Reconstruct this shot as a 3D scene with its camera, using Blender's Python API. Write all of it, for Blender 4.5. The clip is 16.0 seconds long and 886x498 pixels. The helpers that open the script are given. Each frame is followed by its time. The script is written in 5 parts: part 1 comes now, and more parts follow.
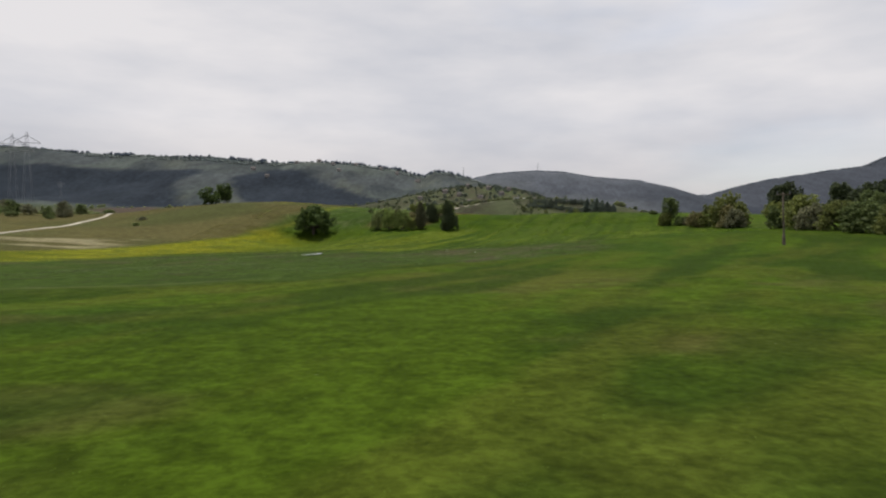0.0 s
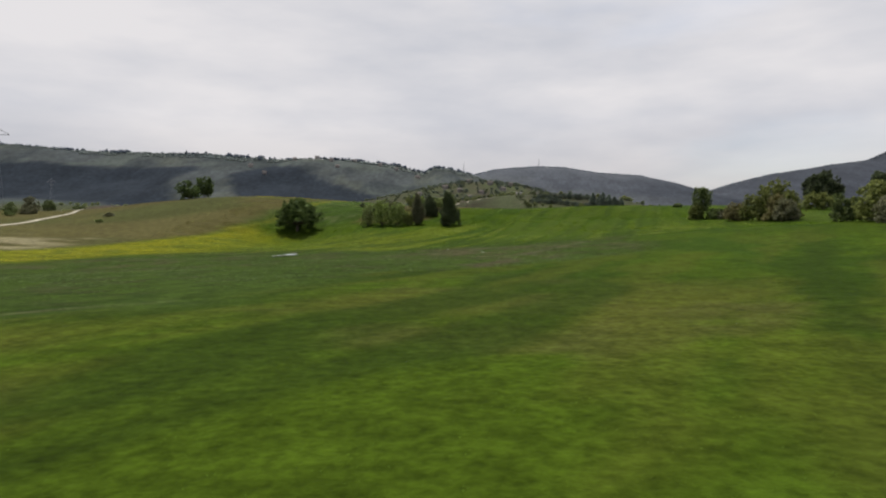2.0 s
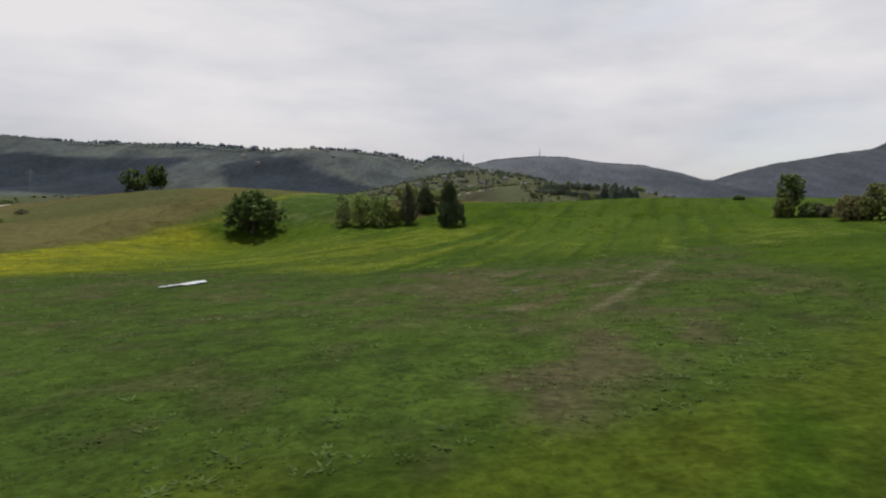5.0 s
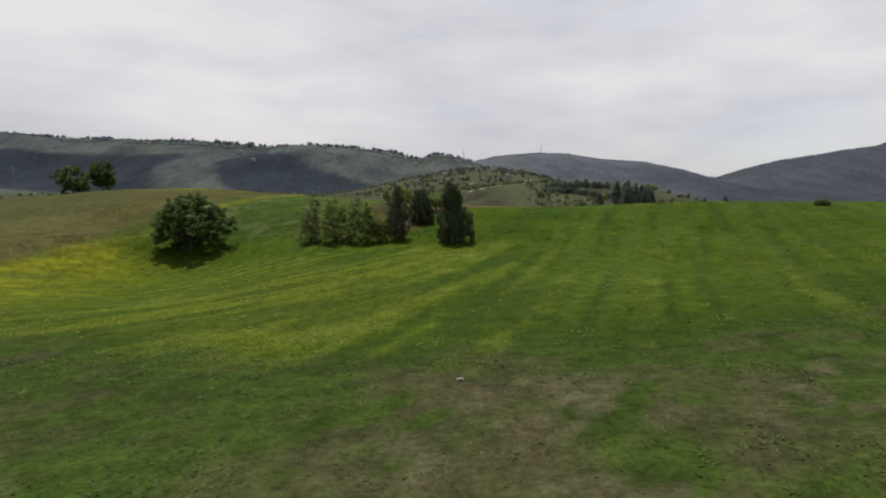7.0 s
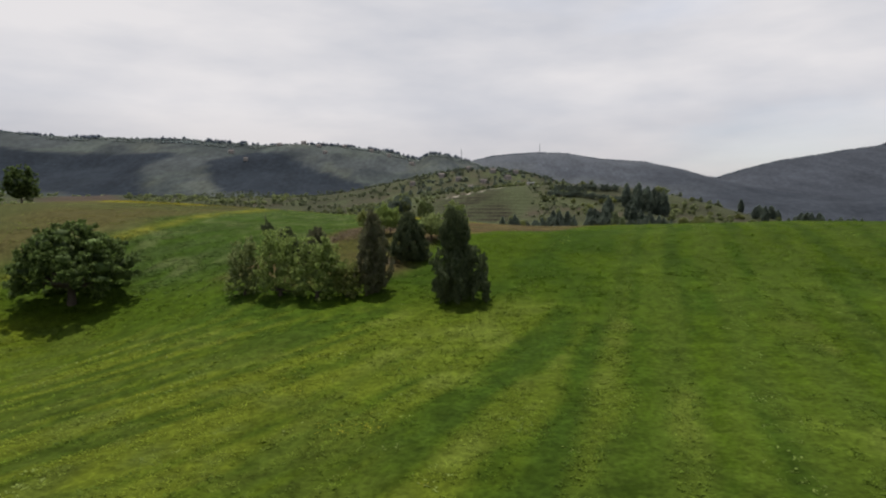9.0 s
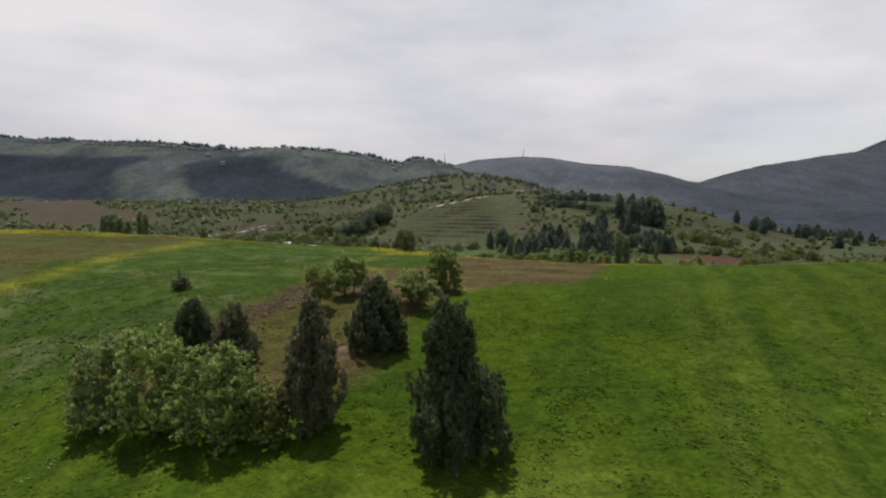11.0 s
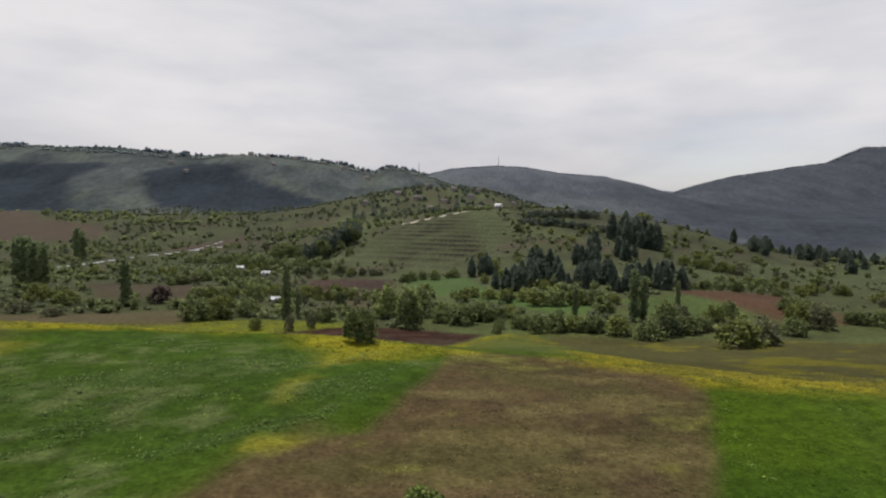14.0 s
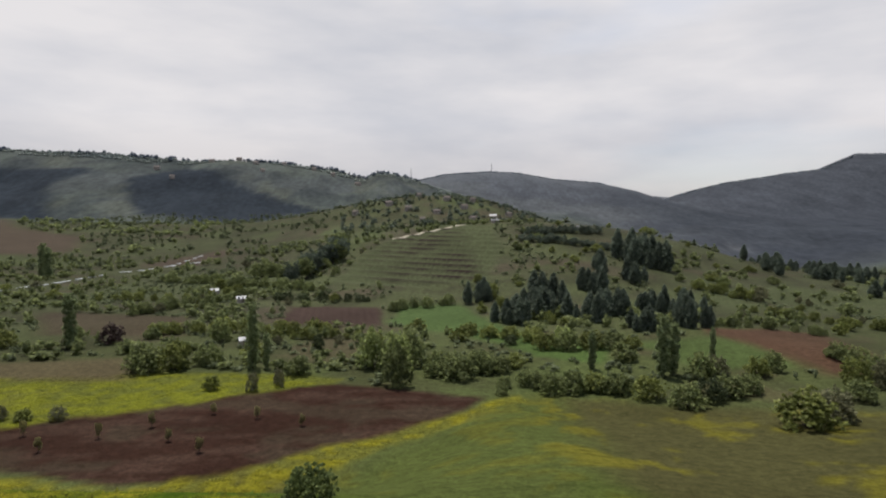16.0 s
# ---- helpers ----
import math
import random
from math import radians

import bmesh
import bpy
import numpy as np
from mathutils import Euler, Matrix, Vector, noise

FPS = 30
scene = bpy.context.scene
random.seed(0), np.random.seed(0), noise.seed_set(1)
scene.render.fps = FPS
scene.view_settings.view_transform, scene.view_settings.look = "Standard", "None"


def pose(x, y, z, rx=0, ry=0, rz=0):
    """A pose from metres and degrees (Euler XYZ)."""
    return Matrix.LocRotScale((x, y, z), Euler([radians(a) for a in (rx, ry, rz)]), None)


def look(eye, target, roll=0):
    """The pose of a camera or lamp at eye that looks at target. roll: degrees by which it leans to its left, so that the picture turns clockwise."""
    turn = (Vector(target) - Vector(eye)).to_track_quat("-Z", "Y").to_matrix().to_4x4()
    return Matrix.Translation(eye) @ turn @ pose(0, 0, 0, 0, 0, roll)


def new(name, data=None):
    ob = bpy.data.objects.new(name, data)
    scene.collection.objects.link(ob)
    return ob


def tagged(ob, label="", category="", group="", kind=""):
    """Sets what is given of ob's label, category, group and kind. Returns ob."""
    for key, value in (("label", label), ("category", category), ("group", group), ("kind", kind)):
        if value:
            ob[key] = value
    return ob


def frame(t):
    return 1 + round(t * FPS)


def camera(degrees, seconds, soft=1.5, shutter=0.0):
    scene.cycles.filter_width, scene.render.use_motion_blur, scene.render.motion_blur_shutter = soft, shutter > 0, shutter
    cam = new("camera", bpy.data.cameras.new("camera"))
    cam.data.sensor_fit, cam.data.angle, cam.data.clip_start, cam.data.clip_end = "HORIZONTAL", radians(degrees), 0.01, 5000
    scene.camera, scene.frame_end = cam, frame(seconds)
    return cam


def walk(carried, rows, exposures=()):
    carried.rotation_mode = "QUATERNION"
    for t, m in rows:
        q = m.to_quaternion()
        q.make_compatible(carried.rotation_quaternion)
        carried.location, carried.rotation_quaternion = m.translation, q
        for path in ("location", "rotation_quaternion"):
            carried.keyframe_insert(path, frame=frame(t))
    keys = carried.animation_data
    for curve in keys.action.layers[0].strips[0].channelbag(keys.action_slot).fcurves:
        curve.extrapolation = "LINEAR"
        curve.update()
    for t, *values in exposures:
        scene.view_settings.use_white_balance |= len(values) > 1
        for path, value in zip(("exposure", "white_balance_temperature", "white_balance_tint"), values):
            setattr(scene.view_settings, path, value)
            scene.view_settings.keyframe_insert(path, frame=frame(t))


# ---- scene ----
# camera and flight
cam = camera(72.0, 16.0, soft=2.2)
# seconds, x, y, z, tilt, heading, roll
PATH = [
    (0, 0.14, -18.73, 7.93, 87.85, 0.05, 0.29),
    (0.5, 0.24, -13.79, 7.76, 87.80, 0.08, 0.20),
    (1, 0.30, -8.95, 7.62, 87.74, 0.09, 0.12),
    (1.5, 0.29, -4.05, 7.51, 87.66, 0.09, 0.06),
    (2, 0.23, 1.17, 7.48, 87.56, 0.10, -0.00),
    (2.5, 0.22, 6.35, 7.58, 87.43, 0.09, -0.05),
    (3, 0.24, 11.64, 7.80, 87.29, 0.06, -0.10),
    (3.5, 0.25, 17.61, 8.13, 87.13, 0.03, -0.13),
    (4, 0.24, 24.03, 8.43, 86.98, 0.01, -0.16),
    (4.2, 0.23, 26.67, 8.57, 86.92, 0.01, -0.17),
    (6.5, 0.11, 60.67, 10.50, 86.45, 0.06, -0.20),
    (7, 0.04, 68.07, 11.28, 86.41, 0.03, -0.19),
    (7.5, -0.03, 75.36, 12.08, 86.35, 0.01, -0.18),
    (8, -0.06, 82.86, 12.88, 86.30, -0.01, -0.16),
    (8.5, -0.11, 90.36, 13.82, 86.27, -0.08, -0.14),
    (9, -0.08, 97.57, 15.03, 86.32, -0.25, -0.12),
    (9.2, -0.07, 100.15, 15.51, 86.35, -0.36, -0.11),
    (11.3, -0.14, 124.63, 20.32, 86.72, -2.11, 0.02),
    (11.5, -0.10, 127.04, 20.84, 86.78, -2.27, 0.03),
    (12, 0.02, 132.94, 21.90, 86.92, -2.63, 0.06),
    (12.5, 0.21, 139.25, 23.03, 87.03, -3.00, 0.10),
    (13, 0.41, 145.54, 24.14, 87.13, -3.43, 0.13),
    (13.5, 0.59, 152.17, 25.19, 87.24, -3.88, 0.16),
    (14, 0.81, 158.95, 26.16, 87.33, -4.30, 0.19),
    (14.5, 1.07, 165.58, 27.35, 87.40, -4.62, 0.22),
    (15, 1.37, 172.00, 28.98, 87.48, -4.81, 0.25),
    (15.5, 1.70, 177.89, 30.94, 87.60, -4.91, 0.28),
    (16, 2.15, 183.02, 32.95, 87.71, -5.03, 0.30),
]


def flight_pose(x, y, z, tilt, heading, roll):
    p, h = radians(tilt - 90), radians(heading)
    ahead = Vector((-math.sin(h) * math.cos(p), math.cos(h) * math.cos(p), math.sin(p)))
    return look((x, y, z), Vector((x, y, z)) + ahead, roll)


walk(cam, [(t, flight_pose(*row)) for t, *row in PATH])

# light: thin high cloud with a veiled sun ahead of the camera
SUN_HEIGHT, SUN_TURN = 70.0, -18.0
sun = new("sun", bpy.data.lights.new("sun", "SUN"))
sun.data.energy, sun.data.angle, sun.data.color = 5.0, radians(0.7), (1.0, 0.96, 0.88)
sun.matrix_world = pose(0, 0, 300, -(90 - SUN_HEIGHT), 0, -SUN_TURN)

sky_world = bpy.data.worlds.new("sky")
scene.world = sky_world
sky_world.use_nodes = True
sn, sl = sky_world.node_tree.nodes, sky_world.node_tree.links
sn.clear()
sky = sn.new("ShaderNodeTexSky")
sky.sky_type, sky.sun_disc = "NISHITA", False
sky.sun_elevation, sky.sun_rotation = radians(SUN_HEIGHT), radians(SUN_TURN)
sky_gain = sn.new("ShaderNodeVectorMath")
sky_gain.operation = "SCALE"
sky_gain.inputs["Scale"].default_value = 0.14
sl.new(sky.outputs[0], sky_gain.inputs[0])
where = sn.new("ShaderNodeTexCoord")
flat = sn.new("ShaderNodeMapping")
flat.inputs["Scale"].default_value = (1.0, 1.0, 3.6)
flat.inputs["Location"].default_value = (0.35, 0.1, 0.2)
flat.inputs["Rotation"].default_value = (0, 0, radians(-50))
sl.new(where.outputs["Generated"], flat.inputs[0])
cloud = sn.new("ShaderNodeTexNoise")
cloud.inputs["Scale"].default_value, cloud.inputs["Detail"].default_value = 2.3, 5.0
cloud.inputs["Roughness"].default_value = 0.52
sl.new(flat.outputs[0], cloud.inputs["Vector"])
tone = sn.new("ShaderNodeValToRGB")
tone.color_ramp.elements[0].position, tone.color_ramp.elements[0].color = 0.36, (0.585, 0.595, 0.645, 1)
tone.color_ramp.elements[1].position, tone.color_ramp.elements[1].color = 0.60, (0.77, 0.75, 0.765, 1)
sl.new(cloud.outputs["Fac"], tone.inputs[0])
gap = sn.new("ShaderNodeTexNoise")
gap.inputs["Scale"].default_value, gap.inputs["Detail"].default_value = 1.7, 4.0
sl.new(flat.outputs[0], gap.inputs["Vector"])
open_sky = sn.new("ShaderNodeMapRange")
open_sky.inputs["From Min"].default_value, open_sky.inputs["From Max"].default_value = 0.52, 0.72
open_sky.inputs["To Max"].default_value = 0.30
sl.new(gap.outputs["Fac"], open_sky.inputs["Value"])
up = sn.new("ShaderNodeSeparateXYZ")
sl.new(where.outputs["Generated"], up.inputs[0])
thin = sn.new("ShaderNodeMapRange")
thin.inputs["From Min"].default_value, thin.inputs["From Max"].default_value = 0.34, 0.75
thin.inputs["To Max"].default_value = 0.85
sl.new(up.outputs["Z"], thin.inputs["Value"])
clear = sn.new("ShaderNodeMath")
clear.operation, clear.use_clamp = "ADD", True
sl.new(open_sky.outputs[0], clear.inputs[0])
sl.new(thin.outputs[0], clear.inputs[1])
veil = sn.new("ShaderNodeMix")
veil.data_type = "RGBA"
sl.new(clear.outputs[0], veil.inputs["Factor"])
sl.new(tone.outputs[0], veil.inputs["A"])
sl.new(sky_gain.outputs[0], veil.inputs["B"])
# the cloud is greyer and warmer low over the land
low = sn.new("ShaderNodeMapRange")
low.inputs["From Min"].default_value, low.inputs["From Max"].default_value = 0.0, 0.16
sl.new(up.outputs["Z"], low.inputs["Value"])
murk = sn.new("ShaderNodeMix")
murk.data_type = "RGBA"
murk.inputs["A"].default_value, murk.inputs["B"].default_value = (0.80, 0.775, 0.755, 1), (1.02, 1.02, 1.02, 1)
sl.new(low.outputs[0], murk.inputs["Factor"])
dim = sn.new("ShaderNodeVectorMath")
dim.operation = "MULTIPLY"
sl.new(veil.outputs["Result"], dim.inputs[0])
sl.new(murk.outputs["Result"], dim.inputs[1])
air = sn.new("ShaderNodeBackground")
sl.new(dim.outputs[0], air.inputs[0])
out = sn.new("ShaderNodeOutputWorld")
sl.new(air.outputs[0], out.inputs[0])
scene.view_settings.exposure = 0.0


# ---- materials ----
def material(name, colour=(0.5, 0.5, 0.5), rough=0.9, metal=0.0):
    m = bpy.data.materials.new(name)
    m.use_nodes = True
    shader = m.node_tree.nodes["Principled BSDF"]
    shader.inputs["Base Color"].default_value = (*colour, 1)
    shader.inputs["Roughness"].default_value = rough
    shader.inputs["Metallic"].default_value = metal
    shader.inputs["Specular IOR Level"].default_value = 0.2
    return m, m.node_tree.nodes, m.node_tree.links, shader


def noise_node(nodes, links, scale, detail=4.0, source=None, rough=0.55):
    n = nodes.new("ShaderNodeTexNoise")
    n.inputs["Scale"].default_value, n.inputs["Detail"].default_value, n.inputs["Roughness"].default_value = scale, detail, rough
    if source:
        links.new(source, n.inputs["Vector"])
    return n.outputs["Fac"]


def spread(nodes, links, value, low, high, a=0.3, b=0.7):
    n = nodes.new("ShaderNodeMapRange")
    n.inputs["From Min"].default_value, n.inputs["From Max"].default_value = a, b
    n.inputs["To Min"].default_value, n.inputs["To Max"].default_value = low, high
    links.new(value, n.inputs["Value"])
    return n.outputs[0]


def product(nodes, links, a, b):
    n = nodes.new("ShaderNodeMath")
    n.operation = "MULTIPLY"
    links.new(a, n.inputs[0])
    links.new(b, n.inputs[1])
    return n.outputs[0]


def scaled(nodes, links, colour, value):
    n = nodes.new("ShaderNodeVectorMath")
    n.operation = "SCALE"
    links.new(colour, n.inputs[0])
    links.new(value, n.inputs["Scale"])
    return n.outputs[0]


def bumped(nodes, links, shader, height, strength, distance):
    n = nodes.new("ShaderNodeBump")
    n.inputs["Strength"].default_value, n.inputs["Distance"].default_value = strength, distance
    links.new(height, n.inputs["Height"])
    links.new(n.outputs[0], shader.inputs["Normal"])


def plain_material(name, colour, rough=0.85, metal=0.0, grain=6.0, depth=0.25):
    """A surface with mottling at two scales."""
    m, nodes, links, shader = material(name, colour, rough, metal)
    where = nodes.new("ShaderNodeTexCoord").outputs["Object"]
    fine, broad = noise_node(nodes, links, grain, 5, where), noise_node(nodes, links, grain / 7, 3, where)
    both = product(nodes, links, spread(nodes, links, fine, 1 - depth, 1 + depth), spread(nodes, links, broad, 1 - depth, 1 + depth))
    base = nodes.new("ShaderNodeRGB")
    base.outputs[0].default_value = (*colour, 1)
    links.new(scaled(nodes, links, base.outputs[0], both), shader.inputs["Base Color"])
    bumped(nodes, links, shader, fine, 0.3, 0.03)
    return m


def leaf_material(name, colour, young, glow=0.25):
    """Foliage: each leaf a little different, each plant too, some light coming through."""
    m, nodes, links, shader = material(name, colour, 0.75)
    each = nodes.new("ShaderNodeNewGeometry").outputs["Random Per Island"]
    plant = nodes.new("ShaderNodeObjectInfo").outputs["Random"]
    mix = nodes.new("ShaderNodeMix")
    mix.data_type = "RGBA"
    mix.inputs["A"].default_value, mix.inputs["B"].default_value = (*colour, 1), (*young, 1)
    links.new(each, mix.inputs["Factor"])
    value = product(nodes, links, spread(nodes, links, plant, 0.78, 1.22, 0, 1), spread(nodes, links, each, 0.7, 1.3, 0, 1))
    tint = scaled(nodes, links, mix.outputs["Result"], value)
    links.new(tint, shader.inputs["Base Color"])
    through_leaf = nodes.new("ShaderNodeBsdfTranslucent")
    links.new(tint, through_leaf.inputs[0])
    both = nodes.new("ShaderNodeMixShader")
    both.inputs[0].default_value = glow
    links.new(shader.outputs[0], both.inputs[1])
    links.new(through_leaf.outputs[0], both.inputs[2])
    links.new(both.outputs[0], nodes["Material Output"].inputs[0])
    return m


def canopy_material(name, dark, light):
    """Distant mixed forest: plots of darker pine and lighter broadleaf, in colours already hazed."""
    m, nodes, links, shader = material(name, rough=0.95)
    shader.inputs["Specular IOR Level"].default_value = 0.0
    each = nodes.new("ShaderNodeNewGeometry").outputs["Random Per Island"]
    where = nodes.new("ShaderNodeTexCoord").outputs["Object"]
    stand = noise_node(nodes, links, 0.0042, 4, where, 0.6)
    mix = nodes.new("ShaderNodeMix")
    mix.data_type = "RGBA"
    mix.inputs["A"].default_value, mix.inputs["B"].default_value = (*dark, 1), (*light, 1)
    links.new(spread(nodes, links, stand, 0, 1, 0.42, 0.58), mix.inputs["Factor"])
    links.new(scaled(nodes, links, mix.outputs["Result"], spread(nodes, links, each, 0.93, 1.07, 0, 1)), shader.inputs["Base Color"])
    return m


def ground_material():
    m, nodes, links, shader = material("fields", rough=0.95)
    shader.inputs["Specular IOR Level"].default_value = 0.02
    tint = nodes.new("ShaderNodeVertexColor")
    tint.layer_name = "crop"
    where = nodes.new("ShaderNodeTexCoord").outputs["Object"]
    fine = noise_node(nodes, links, 3.2, 6, where, 0.65)
    clump = noise_node(nodes, links, 0.75, 5, where, 0.65)
    broad = noise_node(nodes, links, 0.045, 3, where)
    value = product(nodes, links, spread(nodes, links, fine, 0.60, 1.40), spread(nodes, links, clump, 0.66, 1.34))
    value = product(nodes, links, value, spread(nodes, links, broad, 0.88, 1.12))
    links.new(scaled(nodes, links, tint.outputs["Color"], value), shader.inputs["Base Color"])
    # wooded mountains: tree-size crown relief and tone, stretched in depth for the camera's view
    split = nodes.new("ShaderNodeSeparateXYZ")
    links.new(where, split.inputs[0])
    wooded = spread(nodes, links, split.outputs["Y"], 0, 1, 980, 1150)
    view_stretch = nodes.new("ShaderNodeMapping")
    view_stretch.inputs["Scale"].default_value = (1.0, 0.3, 1.4)
    links.new(where, view_stretch.inputs[0])
    crowns = noise_node(nodes, links, 0.13, 3, view_stretch.outputs[0], 0.6)
    stands = noise_node(nodes, links, 0.020, 4, view_stretch.outputs[0], 0.6)
    tone = product(nodes, links, spread(nodes, links, crowns, 0.76, 1.24), spread(nodes, links, stands, 0.80, 1.20))
    pick = nodes.new("ShaderNodeMix")
    links.new(wooded, pick.inputs["Factor"])
    links.new(value, pick.inputs["A"])
    links.new(tone, pick.inputs["B"])
    links.new(scaled(nodes, links, tint.outputs["Color"], pick.outputs["Result"]), shader.inputs["Base Color"])
    bumped(nodes, links, shader, fine, 0.7, 0.18)
    first = shader.inputs["Normal"].links[0].from_node
    second = nodes.new("ShaderNodeBump")
    second.inputs["Distance"].default_value = 5.0
    links.new(product(nodes, links, wooded, spread(nodes, links, crowns, 0.0, 0.25, 0, 1)), second.inputs["Strength"])
    links.new(crowns, second.inputs["Height"])
    links.new(first.outputs[0], second.inputs["Normal"])
    links.new(second.outputs[0], shader.inputs["Normal"])
    return m


def tuft_material():
    m, nodes, links, shader = material("crop_leaves", rough=0.8)
    shader.inputs["Specular IOR Level"].default_value = 0.1
    tint = nodes.new("ShaderNodeVertexColor")
    tint.layer_name = "crop"
    each = nodes.new("ShaderNodeNewGeometry").outputs["Random Per Island"]
    leaf = scaled(nodes, links, tint.outputs["Color"], spread(nodes, links, each, 0.8, 1.2, 0, 1))
    links.new(leaf, shader.inputs["Base Color"])
    lit = nodes.new("ShaderNodeBsdfTranslucent")
    links.new(leaf, lit.inputs[0])
    both = nodes.new("ShaderNodeMixShader")
    both.inputs[0].default_value = 0.5
    links.new(shader.outputs[0], both.inputs[1])
    links.new(lit.outputs[0], both.inputs[2])
    links.new(both.outputs[0], nodes["Material Output"].inputs[0])
    return m


M_GROUND, M_TUFT = ground_material(), tuft_material()
M_OAK = leaf_material("oak_leaves", (0.042, 0.066, 0.017), (0.118, 0.165, 0.046), 0.45)
M_PINE = leaf_material("pine_needles", (0.046, 0.060, 0.028), (0.096, 0.116, 0.054), 0.38)
M_YOUNG = leaf_material("spring_leaves", (0.150, 0.185, 0.058), (0.300, 0.345, 0.130), 0.5)
M_DUSKY = leaf_material("dusky_leaves", (0.106, 0.108, 0.057), (0.201, 0.198, 0.110), 0.45)
M_SHRUB = leaf_material("shrub_leaves", (0.066, 0.092, 0.028), (0.155, 0.190, 0.066), 0.42)
M_OLIVE = leaf_material("olive_green_leaves", (0.108, 0.130, 0.033), (0.220, 0.237, 0.073), 0.5)
M_RUSSET = leaf_material("russet_leaves", (0.140, 0.128, 0.050), (0.240, 0.215, 0.095), 0.45)
M_COPSE = leaf_material("copse_leaves", (0.115, 0.160, 0.038), (0.310, 0.380, 0.110), 0.5)
M_POPLAR = leaf_material("poplar_leaves", (0.140, 0.178, 0.082), (0.250, 0.295, 0.140), 0.5)
# far canopies are paler and bluer than near ones: haze put into the colour
M_FAR_PINE_HAZED = leaf_material("hazed_far_pine_canopy", (0.078, 0.100, 0.074), (0.138, 0.166, 0.122), 0.45)
M_FAR_LEAF_HAZED = leaf_material("hazed_far_broadleaf_canopy", (0.094, 0.114, 0.060), (0.168, 0.192, 0.100), 0.5)
M_PLUM = leaf_material("purple_plum_leaves", (0.060, 0.040, 0.040), (0.110, 0.076, 0.066), 0.3)
# blue-grey haze is put into these; pale crowns also offset their shaded side
M_RIDGE_HAZED = canopy_material("hazed_ridge_pine_canopy", (0.070, 0.084, 0.102), (0.084, 0.099, 0.117))
M_RIDGE_LEAF_HAZED = canopy_material("hazed_ridge_broadleaf_canopy", (0.160, 0.185, 0.175), (0.205, 0.228, 0.200))
M_BACK_HAZED = canopy_material("hazed_back_mountain_canopy", (0.140, 0.164, 0.186), (0.168, 0.190, 0.208))
# pale shrubs, lightened further to put valley haze into the colour
M_VALE_HAZED = leaf_material("hazed_valley_shrub_leaves", (0.108, 0.132, 0.050), (0.205, 0.232, 0.092), 0.5)
M_BARK = plain_material("bark", (0.055, 0.045, 0.035), 0.95, 0, 9)
M_WOOD = plain_material("weathered_wood", (0.12, 0.095, 0.07), 0.9, 0, 12)
M_TRACK = plain_material("pale_dirt_track", (0.30, 0.27, 0.21), 0.95, 0, 1.6)
M_WALL = plain_material("limewashed_wall", (0.30, 0.27, 0.24), 0.85, 0, 2.5, 0.12)
M_ROOF = plain_material("clay_roof_tiles", (0.110, 0.090, 0.080), 0.85, 0, 3.0)
M_TIN = plain_material("pale_sheet_roof", (0.36, 0.36, 0.36), 0.5, 0.0, 2.0, 0.1)
M_FILM = plain_material("white_plastic_film", (0.38, 0.40, 0.40), 0.45, 0, 3.0, 0.08)
M_DARK = plain_material("dark_opening", (0.05, 0.05, 0.055), 0.5)
M_STEEL = plain_material("galvanised_steel", (0.13, 0.135, 0.145), 0.7, 0.0, 4)
M_CLOD = plain_material("turned_earth", (0.096, 0.072, 0.040), 0.98, 0, 7)


# ---- the lie of the land ----
def smooth(a, b, v):
    u = np.clip((v - a) / (b - a), 0, 1)
    return u * u * (3 - 2 * u)


def mound(x, y, cx, cy, rx, ry, h):
    return h * np.exp(-((x - cx) / rx) ** 2 - ((y - cy) / ry) ** 2)


# the field along the flight: a shallow trough, then a rise to the crest
PROFILE_Y = (-400, 0, 40, 75, 110, 135, 152, 165, 180, 200, 220)
PROFILE_Z = (6.5, 4.2, 3.8, 3.5, 3.4, 4.8, 6.8, 9.0, 11.8, 12.9, 13.0)
CREST_X = (-140, -72, -60, -50, -43, -35, -27, -20, -10, 0, 10, 24, 36, 48, 60, 110)
CREST_DZ = (0.4, 0.8, 1.3, 1.3, 1.2, 0.8, 0.3, -0.3, -0.6, -0.9, -1.1, -1.1, -0.9, -1.0, -1.2, -1.2)
# swells and hollows of the fields: centre, radii, height
SWELLS = [
    (-36, 150, 16, 22, -3.3), (-45, 100, 40, 50, -1.2), (50, 85, 30, 35, 1.5), (90, 130, 50, 50, 2.8),
    (-60, 200, 35, 25, 2.3), (-95, 225, 40, 35, 3.5), (-130, 205, 45, 40, -3.4), (-105, 180, 30, 25, -2.2),
    (120, 190, 50, 45, -1.3), (90, 30, 60, 60, -0.1), (-90, 60, 60, 60, -1.6), (-60, 165, 18, 16, 0.5),
    (20, 205, 25, 20, -0.9), (-15, 178, 15, 12, 0.6), (160, 60, 80, 90, 9.1), (-150, 110, 60, 60, 2.1),
    (60, 180, 25, 25, 0.2), (-10, 226, 25, 18, 1.2), (220, 170, 90, 90, -0.6),
]
# the knoll with the terraces and the hamlet, the plain's swells and the side valley
HILLS = [
    (60, 600, 75, 95, 17.0), (55, 850, 150, 160, 43.0), (150, 560, 90, 80, 25.2), (45, 510, 60, 60, 9.4),
    (100, 450, 60, 50, 6.3), (-120, 900, 160, 160, -2.6), (-30, 620, 70, 100, 10.8), (300, 480, 120, 150, -0.5),
    (600, 1000, 320, 300, -76.1), (90, 340, 40, 40, 4.4), (-300, 800, 200, 200, 1.4), (760, 1480, 250, 250, -2.4),
]
